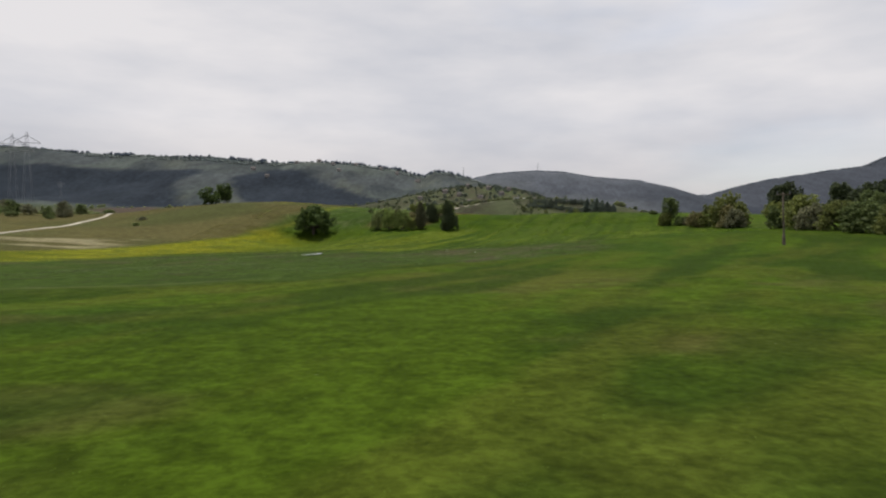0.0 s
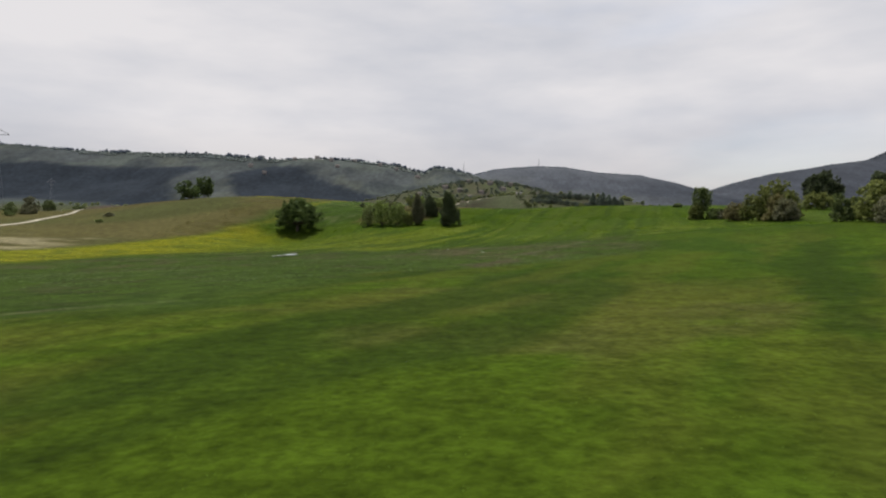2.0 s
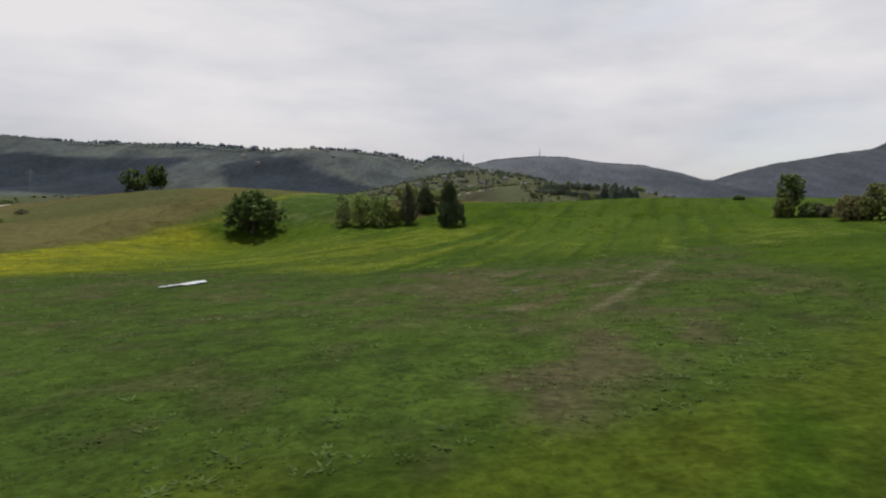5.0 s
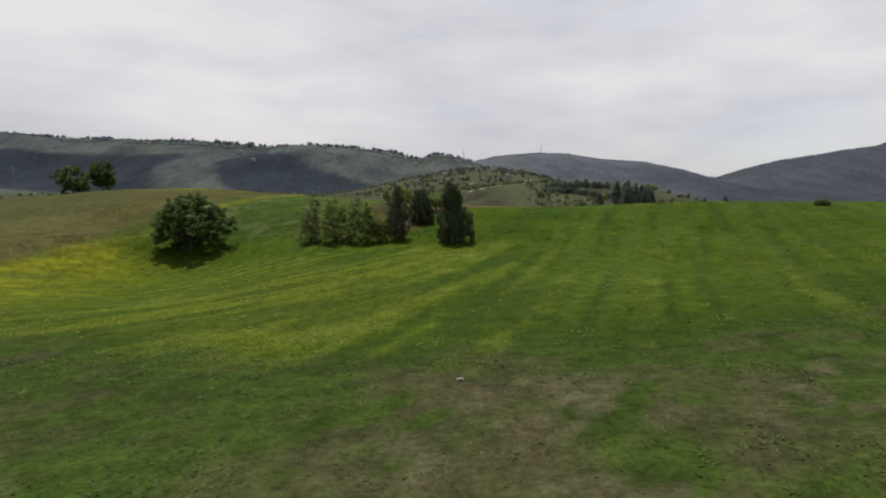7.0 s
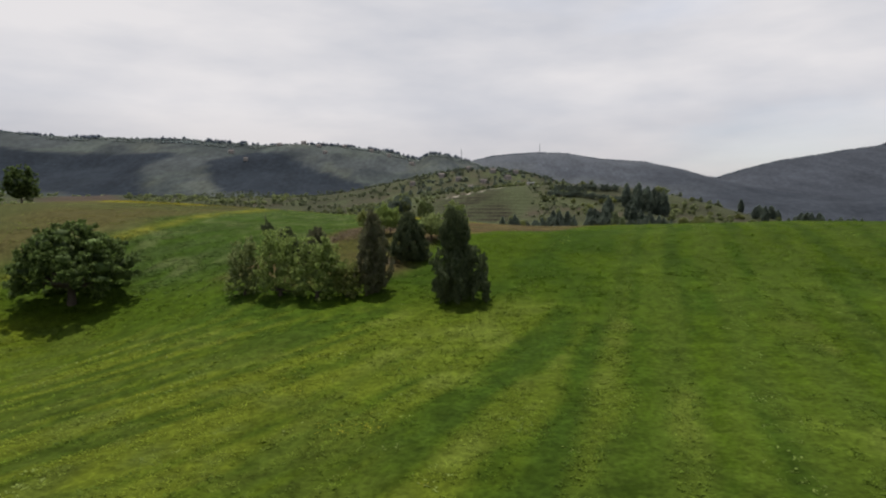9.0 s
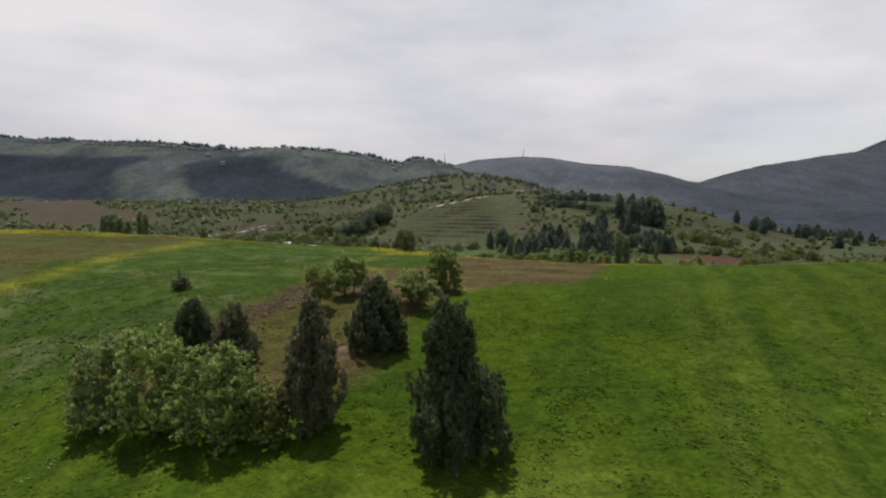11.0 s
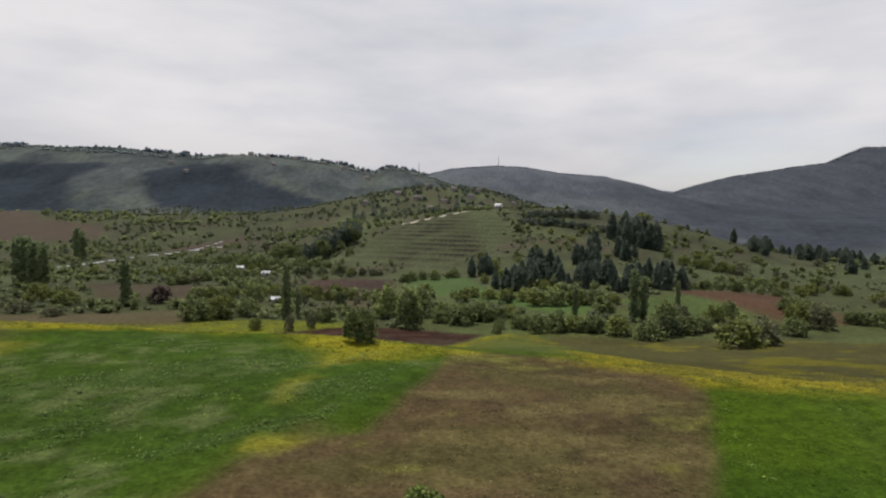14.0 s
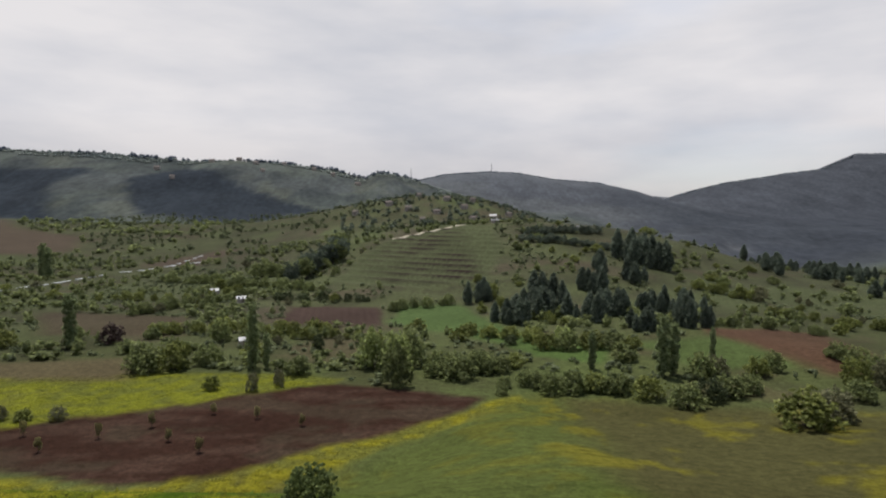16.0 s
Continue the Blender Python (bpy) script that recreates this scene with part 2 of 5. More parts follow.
# crest lines of the mountains: y of the crest, front and back reach, x and z along it
RIDGES = [
    (1500, 430, 600, (-3500, -1100, -960, -800, -680, -600, -525, -400, -285, -156, -109, -49, -20, 11, 47, 150, 260, 400, 520),
     (215, 197, 185, 180, 180, 178, 172, 160, 158, 151, 146, 127, 142, 140, 128, 95, 62, 26, -40)),
    (2200, 750, 500, (0, 89, 126, 183, 258, 334, 429, 544, 700, 779, 849, 919, 1050),
     (120, 174, 184, 197, 203, 208, 204, 186, 176, 155, 128, 98, 40)),
    (2500, 720, 900, (850, 1009, 1100, 1192, 1330, 1471, 1588, 1731, 1802, 1880, 1989, 2300, 3500),
     (20, 108, 143, 172, 205, 226, 246, 264, 296, 328, 330, 320, 300)),
    (3700, 700, 400, (900, 1400, 1510, 1570, 1660, 2000), (60, 175, 201, 211, 203, 150)),
]


def relief(x, y):
    """Height of the ground at arrays x and y, in metres."""
    z = sum(w * np.interp(y + k, PROFILE_Y, PROFILE_Z) for k, w in ((-6, .25), (0, .5), (6, .25)))
    for form in SWELLS:
        z = z + mound(x, y, *form)
    # the crest's own line: higher over the mustard, lower over the stubble and the crop
    z = z + np.interp(x, CREST_X, CREST_DZ) * smooth(203, 222, y)
    # beyond the crest: a steep bank on one side, a long slope on the other
    side = smooth(-8, 26, x)
    far_side = smooth(16, 46, x)
    edge = 226 - 8 * side - 20 * far_side
    run = np.clip((y - edge) / (29 + 51 * side + 12 * far_side), 0, 1)
    fall = .6 * smooth(0, 1, run) + .4 * run
    floor = 40 * smooth(480, 1120, y)
    for form in HILLS:
        floor = floor + mound(x, y, *form)
    z = z * (1 - fall) + floor * fall
    for cy, front, back, xs, zs in RIDGES:
        top = np.interp(x, xs, zs)
        away = np.where(y < cy, (cy - y) / front, (y - cy) / back)
        bell = np.where(away < 1, .5 + .5 * np.cos(np.pi * np.minimum(away, 1)), 0)
        bell = .55 * bell + .45 * np.clip(1 - away, 0, 1)
        rise = z + (top - z) * bell
        z = np.where(top > z, np.maximum(z, rise), z)
    return z


def lattice_noise(x, y, size, seed=0):
    """Smooth value noise between 0 and 1 with cells of the given size."""
    u, v = x / size + 37.7 * seed, y / size - 11.3 * seed
    i, j = np.floor(u).astype(np.int64), np.floor(v).astype(np.int64)
    a, b = u - i, v - j
    a, b = a * a * (3 - 2 * a), b * b * (3 - 2 * b)

    def corner(p, q):
        h = (p * 374761393 + q * 668265263 + seed * 974711) & 0xFFFFFFFF
        h = ((h ^ (h >> 13)) * 1274126177) & 0xFFFFFFFF
        return ((h ^ (h >> 16)) & 0xFFFF) / 65535.0

    return ((corner(i, j) * (1 - a) + corner(i + 1, j) * a) * (1 - b)
            + (corner(i, j + 1) * (1 - a) + corner(i + 1, j + 1) * a) * b)


def layered(x, y, size, seed=0, steps=4):
    total, weight = 0, 0
    for k in range(steps):
        total = total + lattice_noise(x, y, size / 2 ** k, seed + k) / 1.7 ** k
        weight += 1 / 1.7 ** k
    return total / weight


def surface(x, y):
    """The ground with its small unevenness."""
    x, y = np.asarray(x, float), np.asarray(y, float)
    z = relief(x, y)
    far = smooth(700, 1300, y)
    z = z + (layered(x, y, 22, 3, 3) - 0.5) * 0.7 * smooth(-30, 20, y) * (1 - far)
    z = z + (layered(x, y, 220, 9, 3) - 0.5) * (46 - 34 * smooth(1560, 1800, y)) * far * (1 - 0.8 * smooth(1430, 1500, y) * (1 - smooth(1540, 1700, y)) - 0.8 * smooth(2100, 2190, y))
    # terraces on the knoll
    t = region(x, y, TERRACES, 6)
    z = z + t * 0.7 * np.sin(2 * np.pi * z / 2.1)
    return z


def height(x, y):
    return float(surface(np.array([x]), np.array([y]))[0])


def region(x, y, corners, soft=2.0):
    """1 inside a plot, 0 outside, with an edge of the given softness."""
    px, py = np.array(corners, float).T
    inside = np.zeros(np.shape(x), bool)
    best = np.full(np.shape(x), 1e9)
    for k in range(len(px)):
        ax, ay, bx, by = px[k - 1], py[k - 1], px[k], py[k]
        dx, dy = bx - ax, by - ay
        t = np.clip(((x - ax) * dx + (y - ay) * dy) / (dx * dx + dy * dy), 0, 1)
        best = np.minimum(best, np.hypot(x - ax - t * dx, y - ay - t * dy))
        if dy:
            inside ^= ((ay > y) != (by > y)) & (x < dx * (y - ay) / dy + ax)
    return smooth(-soft, soft, np.where(inside, best, -best))


# plots of land
WEEDY = [(-90, 2), (-27, 20), (-12, 29), (-6, 50), (10, 56), (24, 70), (28, 95), (36, 107), (22, 105), (-6, 101), (-33, 112), (-54, 106), (-62, 91), (-74, 80), (-110, 60)]
MUSTARD = [(-140, 70), (-110, 62), (-73, 81), (-62, 92), (-54, 108), (-33, 113), (-12, 104), (0, 120), (-8, 142), (-25, 150), (-36, 156), (-52, 157), (-56, 146), (-62, 130), (-70, 119), (-79, 108), (-90, 96), (-140, 84)]
STREAKED = [(-33, 110), (-6, 101), (40, 101), (60, 120), (40, 150), (4, 150), (-30, 153)]
DRY_HILL = [(-54, 157), (-48, 166), (-42, 183), (-34, 205), (-40, 235), (-240, 270), (-240, 80), (-140, 84), (-90, 96), (-79, 108), (-70, 119), (-62, 130), (-56, 146)]
SCRUB = [(-24, 163), (-18, 172), (-13, 181), (-9, 189), (-5, 200), (-2, 196), (2, 182), (-1, 171), (-5, 162), (-14, 157)]
STUBBLE = [(-13.8, 182.4), (-10.3, 185.7), (-7.5, 193.1), (-5.2, 196), (-1.4, 197.6), (1, 204.5), (3.7, 211), (5.8, 219), (6.4, 222.5), (13.4, 222), (19, 220.5), (26, 217), (27.5, 211), (25.6, 205.5), (22, 198), (17.3, 189.2), (15.8, 186.6), (11.4, 186.9), (7.3, 185.6), (4.9, 182.3), (0, 178), (-8, 180)]
CREST_YELLOW = [(-66, 216), (-56, 213), (-48, 214), (-40, 219.5), (-34, 224), (-19, 225.5), (-15, 226), (-15, 228), (-34, 230), (-66, 230)]
BUSH_YELLOW = [(-12, 224), (-7, 219), (-4, 214), (3, 218), (10, 222), (-3, 228), (-12, 228)]
EAST_SLOPE = [(24, 217), (44, 205), (130, 196), (130, 262), (70, 282), (36, 296), (26, 292), (20, 250)]
EAST_YELLOW = [(17, 219), (24.5, 215), (26.5, 208.5), (36, 205.5), (50, 203), (64, 204), (64, 214), (43, 214), (38, 221), (29, 223), (21, 230)]
FIELD_EDGE = [(7, 221.5), (-1, 217.4), (-4, 211.6), (-6.1, 205), (-8, 198), (-9.4, 198), (-7.6, 205), (-5.6, 212), (-2.4, 219), (2, 224)]
BARE = [(-3, 97), (21.5, 95), (12.4, 78.4), (8.2, 72), (6, 66), (1, 68), (0, 80), (-5, 90)]
GREEN_SLOPE = [(-20, 246), (-6, 230), (8, 226), (20, 224), (26, 250), (34, 296), (24, 294), (4, 274)]
LIP = [(-52, 266), (-40, 262), (-30, 259), (-19, 263), (3.2, 279), (21.2, 293.5), (27, 297), (28, 294), (12, 281), (-4, 267), (-14, 257), (-30, 256), (-52, 262)]
RED_PLOUGH = [(-90, 273), (-49, 267.5), (-40, 264), (-32, 261), (-25, 261), (-19, 263), (-12.6, 268.4), (-5.3, 273.3), (3.2, 279), (10.9, 285.4), (21, 297), (-9, 309), (-40, 297), (-60, 286), (-90, 282)]
VALLEY_YELLOW = [(-120, 306), (-58, 286.5), (-30, 299), (-9, 309.5), (-8, 313), (-40, 322), (-78, 318), (-120, 325)]
MAROON_PLOT = [(-32, 384), (0.5, 382), (-2, 418), (-37, 425)]
GREEN_PLOT = [(3, 384), (6, 424), (30, 414), (36, 384), (46, 352), (60, 332), (50, 318), (38, 328), (30, 350), (20, 366)]
MAROON_SLOPE = [(89, 344), (108, 348), (126, 350), (120, 320), (112, 300), (96, 302), (85, 320)]
SIDE_GREEN = [(62, 334), (87, 333), (94, 308), (70, 308)]
BROWN_STRIP = [(-128, 420), (-100, 369), (-58, 367), (-68, 402)]
OLD_FIELD = [(-120, 335), (-92, 333), (-62, 336), (-53, 315), (-83, 317), (-120, 318)]
FAR_BROWN = [(-560, 1040), (-480, 1000), (-385, 866), (-290, 785), (-255, 714), (-246, 668), (-340, 664), (-420, 790), (-540, 920)]
ROAD_BROWN = [(-160, 600), (-120, 590), (-105, 660), (-130, 668)]
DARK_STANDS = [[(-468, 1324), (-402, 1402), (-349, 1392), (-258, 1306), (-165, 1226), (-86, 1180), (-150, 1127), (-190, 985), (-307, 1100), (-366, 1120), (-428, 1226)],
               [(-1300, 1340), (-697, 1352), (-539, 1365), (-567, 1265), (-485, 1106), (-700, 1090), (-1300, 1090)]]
TERRACES = [(-26, 476), (10, 452), (46, 448), (62, 500), (64, 570), (40, 578), (4, 572), (-14, 540)]


def row_line(x, y):
    """Which sowing row passes through a point: straight on one side, bending along the slope on the other."""
    u = x - 0.36 * (y - 110)
    return np.where(u < 0, u * np.exp(0.035 * np.clip(y - 110, -60, 40)), u)


def drill(x, y):
    """Uneven rows over the rising field, and aslant along the crest."""
    u = row_line(x, y)
    rise = 0.68 * layered(u, y * 0.12 + 40, 4.2, 15, 4) + 0.32 * layered(x * 0.9, y * 0.6, 5, 16, 4)
    along, across = 0.74 * x + 0.67 * y, 0.74 * y - 0.67 * x
    crest = 0.6 * layered(along * 0.16, across, 2.6, 15, 3) + 0.4 * layered(along * 0.5, across, 9, 16, 3)
    w = smooth(150, 166, y)
    return rise * (1 - w) + crest * w


def crop_colour(x, y):
    """Colour of the crops and soils at arrays x and y."""
    wx = x + (layered(x, y, 9, 21, 3) - 0.5) * 5
    wy = y + (layered(x, y, 9, 31, 3) - 0.5) * 5
    c = np.empty((len(x), 3))
    big, mid, small = layered(x, y, 45, 1), layered(x, y, 12, 2), layered(x, y, 2.6, 5, 3)

    def lay(mask, colour):
        m = np.clip(mask, 0, 1)[:, None]
        c[:] = c * (1 - m) + np.array(colour) * m

    c[:] = (0.062, 0.102, 0.007)
    lay(smooth(0.42, 0.66, mid), (0.043, 0.080, 0.007))
    lay(0.8 * smooth(0.50, 0.68, layered(x, y, 20, 12)) * (1 - smooth(46, 70, y)), (0.092, 0.102, 0.016))
    lay(0.55 * smooth(0.56, 0.70, layered(x, y, 7, 13)) * (1 - smooth(30, 50, y)), (0.098, 0.090, 0.026))
    band = layered(0.22 * (0.5 * x + 0.87 * y), 0.87 * x - 0.5 * y, 5.5, 14, 3)
    lay(0.8 * smooth(0.46, 0.62, band) * (1 - smooth(60, 100, y)), (0.036, 0.062, 0.007))
    lay(0.5 * smooth(0.50, 0.64, layered(0.3 * (0.5 * x + 0.87 * y), 0.87 * x - 0.5 * y, 3.4, 18, 3)) * (1 - smooth(60, 100, y)), (0.094, 0.112, 0.014))
    # tractor lanes in the standing crop, running away from the camera
    u = x - 0.36 * (y - 110)
    lane = 0.5 + 0.5 * np.sin(2 * np.pi * (u + 2.2 * (layered(x, y, 40, 8) - 0.5)) / 4.6)
    lay(0.95 * smooth(0.3, 0.8, lane) * smooth(96, 112, y) * (1 - smooth(196, 230, y)) * smooth(-6, 3, u), (0.043, 0.076, 0.008))
    lay(0.6 * smooth(0.44, 0.60, layered(u, y * 0.05, 1.5, 19, 3)) * smooth(100, 118, y) * (1 - smooth(196, 230, y)) * smooth(-6, 3, u), (0.082, 0.120, 0.014))
    # trough with weeds and bare soil
    weedy = region(wx, wy, WEEDY, 3)
    lay(weedy, (0.058, 0.094, 0.015))
    lay(weedy * smooth(0.5, 0.64, small), (0.040, 0.068, 0.012))
    bare = region(wx, wy, BARE, 3)
    rows = layered(0.3 * (0.45 * x + 0.9 * y), 0.9 * x - 0.45 * y, 1.6, 44, 3)
    lay(bare * 0.7 * smooth(0.45, 0.60, rows), (0.100, 0.084, 0.044))
    lay(bare * 0.7 * smooth(0.62, 0.72, small), (0.165, 0.148, 0.085))
    lay(weedy * 0.6 * smooth(0.50, 0.62, layered(x, y, 4.5, 45)) * smooth(60, 76, y), (0.090, 0.082, 0.038))
    lay(weedy * 0.4 * smooth(0.62, 0.72, small), (0.100, 0.094, 0.040))
    lay(0.8 * region(x, y, [(8.0, 71), (12.2, 78.2), (21.4, 95), (21.8, 95), (12.6, 78.2), (8.4, 71)], 0.3), (0.200, 0.180, 0.110))
    lay(0.75 * region(x, y, [(-40, 14.5), (-27.2, 20.3), (-21, 23), (-13.6, 31.0), (-13.4, 31.7), (-21.3, 23.6), (-27.4, 20.9), (-40, 15.1)], 0.35), (0.150, 0.165, 0.070))
    dirt = region(wx, wy, [(0, 51), (5, 54), (11, 62), (16, 74), (11, 72), (6, 62), (2, 57)], 1.5)
    lay(0.75 * dirt * smooth(0.36, 0.54, small), (0.096, 0.080, 0.044))
    # mustard and mixed weeds in streaks across the slope
    streak = drill(x, y)
    patch = region(wx, wy, STREAKED, 6)
    lay(patch * 0.9 * smooth(0.45, 0.58, streak) * (1 - 0.75 * smooth(-4, 22, x)), (0.112, 0.146, 0.014))
    lay(patch * 0.8 * (1 - smooth(0.40, 0.50, streak)) * (1 - smooth(2, 14, x)), (0.040, 0.072, 0.009))
    lay(patch * 0.5 * smooth(0.50, 0.62, small) * smooth(0.46, 0.6, streak), (0.150, 0.185, 0.032))
    mustard = region(wx, wy, MUSTARD, 4)
    lay(mustard * (0.45 + 0.5 * smooth(0.42, 0.58, streak)) * (1 - 0.88 * smooth(-56, -32, x)), (0.250, 0.245, 0.018))
    lay(mustard * 0.6 * smooth(0.50, 0.62, small), (0.085, 0.115, 0.016))
    # dry grass hill with pale bare streaks
    hill = region(wx, wy, DRY_HILL, 2.5)
    lay(hill, (0.112, 0.100, 0.036))
    lay(hill * smooth(0.45, 0.65, big), (0.086, 0.092, 0.030))
    lay(hill * 0.8 * smooth(0.52, 0.60, layered(x * 0.22 + 0.1 * y, y + 0.1 * x, 4, 17)) * (1 - smooth(128, 142, y)) * (1 - smooth(-82, -66, x)), (0.34, 0.30, 0.17))
    # crest field with weeds
    crest = region(wx, wy, [(-50, 165), (-24, 163), (-9, 189), (5, 217), (-30, 224), (-36, 205)], 5)
    lay(crest * 0.8, (0.050, 0.090, 0.013))
    lay(crest * 0.75 * smooth(0.44, 0.60, streak), (0.064, 0.100, 0.024))
    lay(crest * 0.6 * smooth(0.58, 0.7, small), (0.140, 0.165, 0.060))
    lay(0.8 * region(x, y, [(-55, 153), (-48, 166), (-41, 184), (-38, 202), (-36, 216), (-32, 216), (-34.5, 202), (-38.5, 183), (-46, 165), (-50, 152)], 1.5) * (0.4 + 0.6 * smooth(0.4, 0.56, small)), (0.215, 0.205, 0.026))
    scrub = region(wx, wy, SCRUB, 2)
    lay(scrub, (0.094, 0.092, 0.026))
    lay(scrub * 0.85 * smooth(0.46, 0.58, layered(x, y, 5, 51)), (0.112, 0.080, 0.036))
    lay(0.8 * region(wx, wy, [(-23, 163), (-18, 172), (-9, 188), (-6, 190), (-10, 180), (-15, 168), (-18, 161)], 1.2) * smooth(0.35, 0.5, layered(x, y, 3, 54)), (0.110, 0.074, 0.034))
    stubble = region(0.35 * wx + 0.65 * x, 0.35 * wy + 0.65 * y, STUBBLE, 0.9)
    lay(stubble, (0.112, 0.080, 0.038))
    lay(stubble * 0.6 * smooth(0.50, 0.64, layered(x * 0.5, y, 9, 55)), (0.084, 0.080, 0.026))
    lay(stubble * 0.5 * smooth(0.54, 0.66, layered(x * 0.6, y, 5, 56)), (0.078, 0.052, 0.030))
    lay(stubble * 0.7 * smooth(0.5, 0.64, layered(x * 0.4, y, 3, 52)), (0.160, 0.130, 0.052))
    lay(stubble * 0.8 * smooth(0.62, 0.7, layered(x * 0.5, y, 4, 53)), (0.170, 0.160, 0.040))
    lay(np.maximum(region(wx, wy, CREST_YELLOW, 2), region(wx, wy, BUSH_YELLOW, 1.5)) * (0.45 + 0.5 * smooth(0.42, 0.58, small)), (0.270, 0.245, 0.018))
    lay(0.8 * region(wx, wy, [(-8, 194), (-4.4, 194.5), (-4.2, 196.5), (-8, 196.4)], 0.8), (0.240, 0.225, 0.024))
    lay(0.8 * region(wx, wy, FIELD_EDGE, 1.2) * smooth(0.42, 0.55, small), (0.200, 0.200, 0.024))
    # beyond the crest
    valley = smooth(232, 262, y) * (1 - smooth(900, 1100, y))
    lay(valley, (0.084, 0.098, 0.037))
    lay(valley * smooth(0.45, 0.6, mid), (0.068, 0.074, 0.032))
    lay(valley * 0.7 * smooth(0.56, 0.66, layered(x, y * 1.6, 28, 62)), (0.092, 0.078, 0.042))
    lay(valley * 0.8 * smooth(0.55, 0.68, layered(x, y, 60, 61)), (0.098, 0.124, 0.042))
    east = region(wx, wy, EAST_SLOPE, 4)
    lay(east, (0.074, 0.070, 0.026))
    lay(region(wx, wy, GREEN_SLOPE, 6), (0.086, 0.106, 0.028))
    flow = layered(x, y, 7, 71)
    lay(np.maximum(east, region(wx, wy, GREEN_SLOPE, 6) * 0.5) * 0.75 * smooth(0.54, 0.66, flow), (0.150, 0.135, 0.016))
    lay(region(wx, wy, EAST_YELLOW, 3) * (0.4 + 0.6 * smooth(0.42, 0.56, small)), (0.235, 0.205, 0.018))
    plough = region(wx * 0.5 + x * 0.5, wy * 0.5 + y * 0.5, RED_PLOUGH, 1.0)
    lay(plough, (0.040, 0.020, 0.014))
    lay(plough * 0.7 * smooth(0.48, 0.64, layered(x * 0.3, y, 3, 73)), (0.070, 0.042, 0.030))
    lay(plough * 0.6 * smooth(0.56, 0.66, layered(x * 0.5, y, 7, 74)), (0.060, 0.046, 0.030))
    lay(region(wx, wy, LIP, 1.6) * (0.5 + 0.5 * smooth(0.42, 0.56, small)), (0.200, 0.185, 0.016))
    lay(region(wx, wy, VALLEY_YELLOW, 1.5) * (0.55 + 0.45 * smooth(0.42, 0.55, small)), (0.172, 0.182, 0.018))
    furrow = 0.5 + 0.5 * np.sin(2 * np.pi * (x + 0.08 * y) / 2.6)
    lay(region(wx, wy, MAROON_PLOT, 1.5), (0.058, 0.040, 0.026))
    lay(region(wx, wy, MAROON_PLOT, 1.5) * 0.5 * furrow, (0.078, 0.058, 0.036))
    lay(region(wx, wy, GREEN_PLOT, 2), (0.078, 0.122, 0.034))
    lay(region(wx, wy, MAROON_SLOPE, 3), (0.098, 0.056, 0.034))
    lay(region(wx, wy, SIDE_GREEN, 3), (0.082, 0.114, 0.036))
    lay(0.9 * region(wx, wy, BROWN_STRIP, 3), (0.086, 0.066, 0.036))
    lay(0.9 * region(wx, wy, OLD_FIELD, 3), (0.120, 0.095, 0.050))
    lay(0.9 * region(wx, wy, FAR_BROWN, 5), (0.108, 0.080, 0.048))
    lay(0.9 * region(wx, wy, ROAD_BROWN, 5), (0.105, 0.078, 0.048))
    sides = valley * (1 - smooth(1000, 1060, y)) * np.maximum(1 - smooth(-90, -30, x), smooth(80, 130, x)) * smooth(300, 340, y)
    lay(0.32 * sides, (0.040, 0.042, 0.022))
    z = relief(x, y)
    knoll = mound(x, y, 60, 620, 150, 170, 1.0) * smooth(440, 470, y)
    lay(0.5 * knoll * smooth(0.45, 0.6, layered(x, y, 30, 81)), (0.096, 0.092, 0.048))
    terrace = region(wx, wy, TERRACES, 4)
    lay(terrace, (0.086, 0.102, 0.040))
    lay(terrace * smooth(0.0, 0.6, np.sin(2 * np.pi * z / 2.1)) * smooth(-24, 16, x) * (1 - smooth(38, 50, x)) * (0.45 + 0.55 * smooth(0.38, 0.56, layered(x, y, 14, 83))), (0.036, 0.027, 0.018))
    # forest floor on the mountains, with clearings; blue-grey haze is mixed into the colours
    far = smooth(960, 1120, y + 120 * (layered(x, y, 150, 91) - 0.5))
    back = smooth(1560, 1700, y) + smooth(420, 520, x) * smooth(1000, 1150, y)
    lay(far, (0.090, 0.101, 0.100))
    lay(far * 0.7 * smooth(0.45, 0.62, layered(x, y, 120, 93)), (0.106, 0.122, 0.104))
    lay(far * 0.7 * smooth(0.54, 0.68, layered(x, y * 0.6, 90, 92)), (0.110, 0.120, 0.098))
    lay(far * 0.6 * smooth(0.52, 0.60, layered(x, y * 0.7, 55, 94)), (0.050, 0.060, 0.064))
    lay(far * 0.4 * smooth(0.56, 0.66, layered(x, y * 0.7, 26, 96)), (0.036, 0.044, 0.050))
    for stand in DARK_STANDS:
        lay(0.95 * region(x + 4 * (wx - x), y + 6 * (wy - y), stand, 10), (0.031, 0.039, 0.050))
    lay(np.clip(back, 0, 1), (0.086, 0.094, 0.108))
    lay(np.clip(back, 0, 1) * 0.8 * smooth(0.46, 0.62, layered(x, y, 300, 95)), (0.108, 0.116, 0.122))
    # paler towards the back crest: distance haze put into the colour
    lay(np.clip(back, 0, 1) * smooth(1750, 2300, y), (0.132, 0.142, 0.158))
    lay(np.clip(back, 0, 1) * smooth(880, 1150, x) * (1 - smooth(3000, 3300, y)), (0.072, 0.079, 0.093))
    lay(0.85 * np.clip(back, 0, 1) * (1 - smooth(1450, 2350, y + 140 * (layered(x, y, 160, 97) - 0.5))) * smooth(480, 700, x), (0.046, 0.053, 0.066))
    lay(0.7 * mound(x, y, 628, 1225, 12, 30, 1.0), (0.14, 0.145, 0.155))
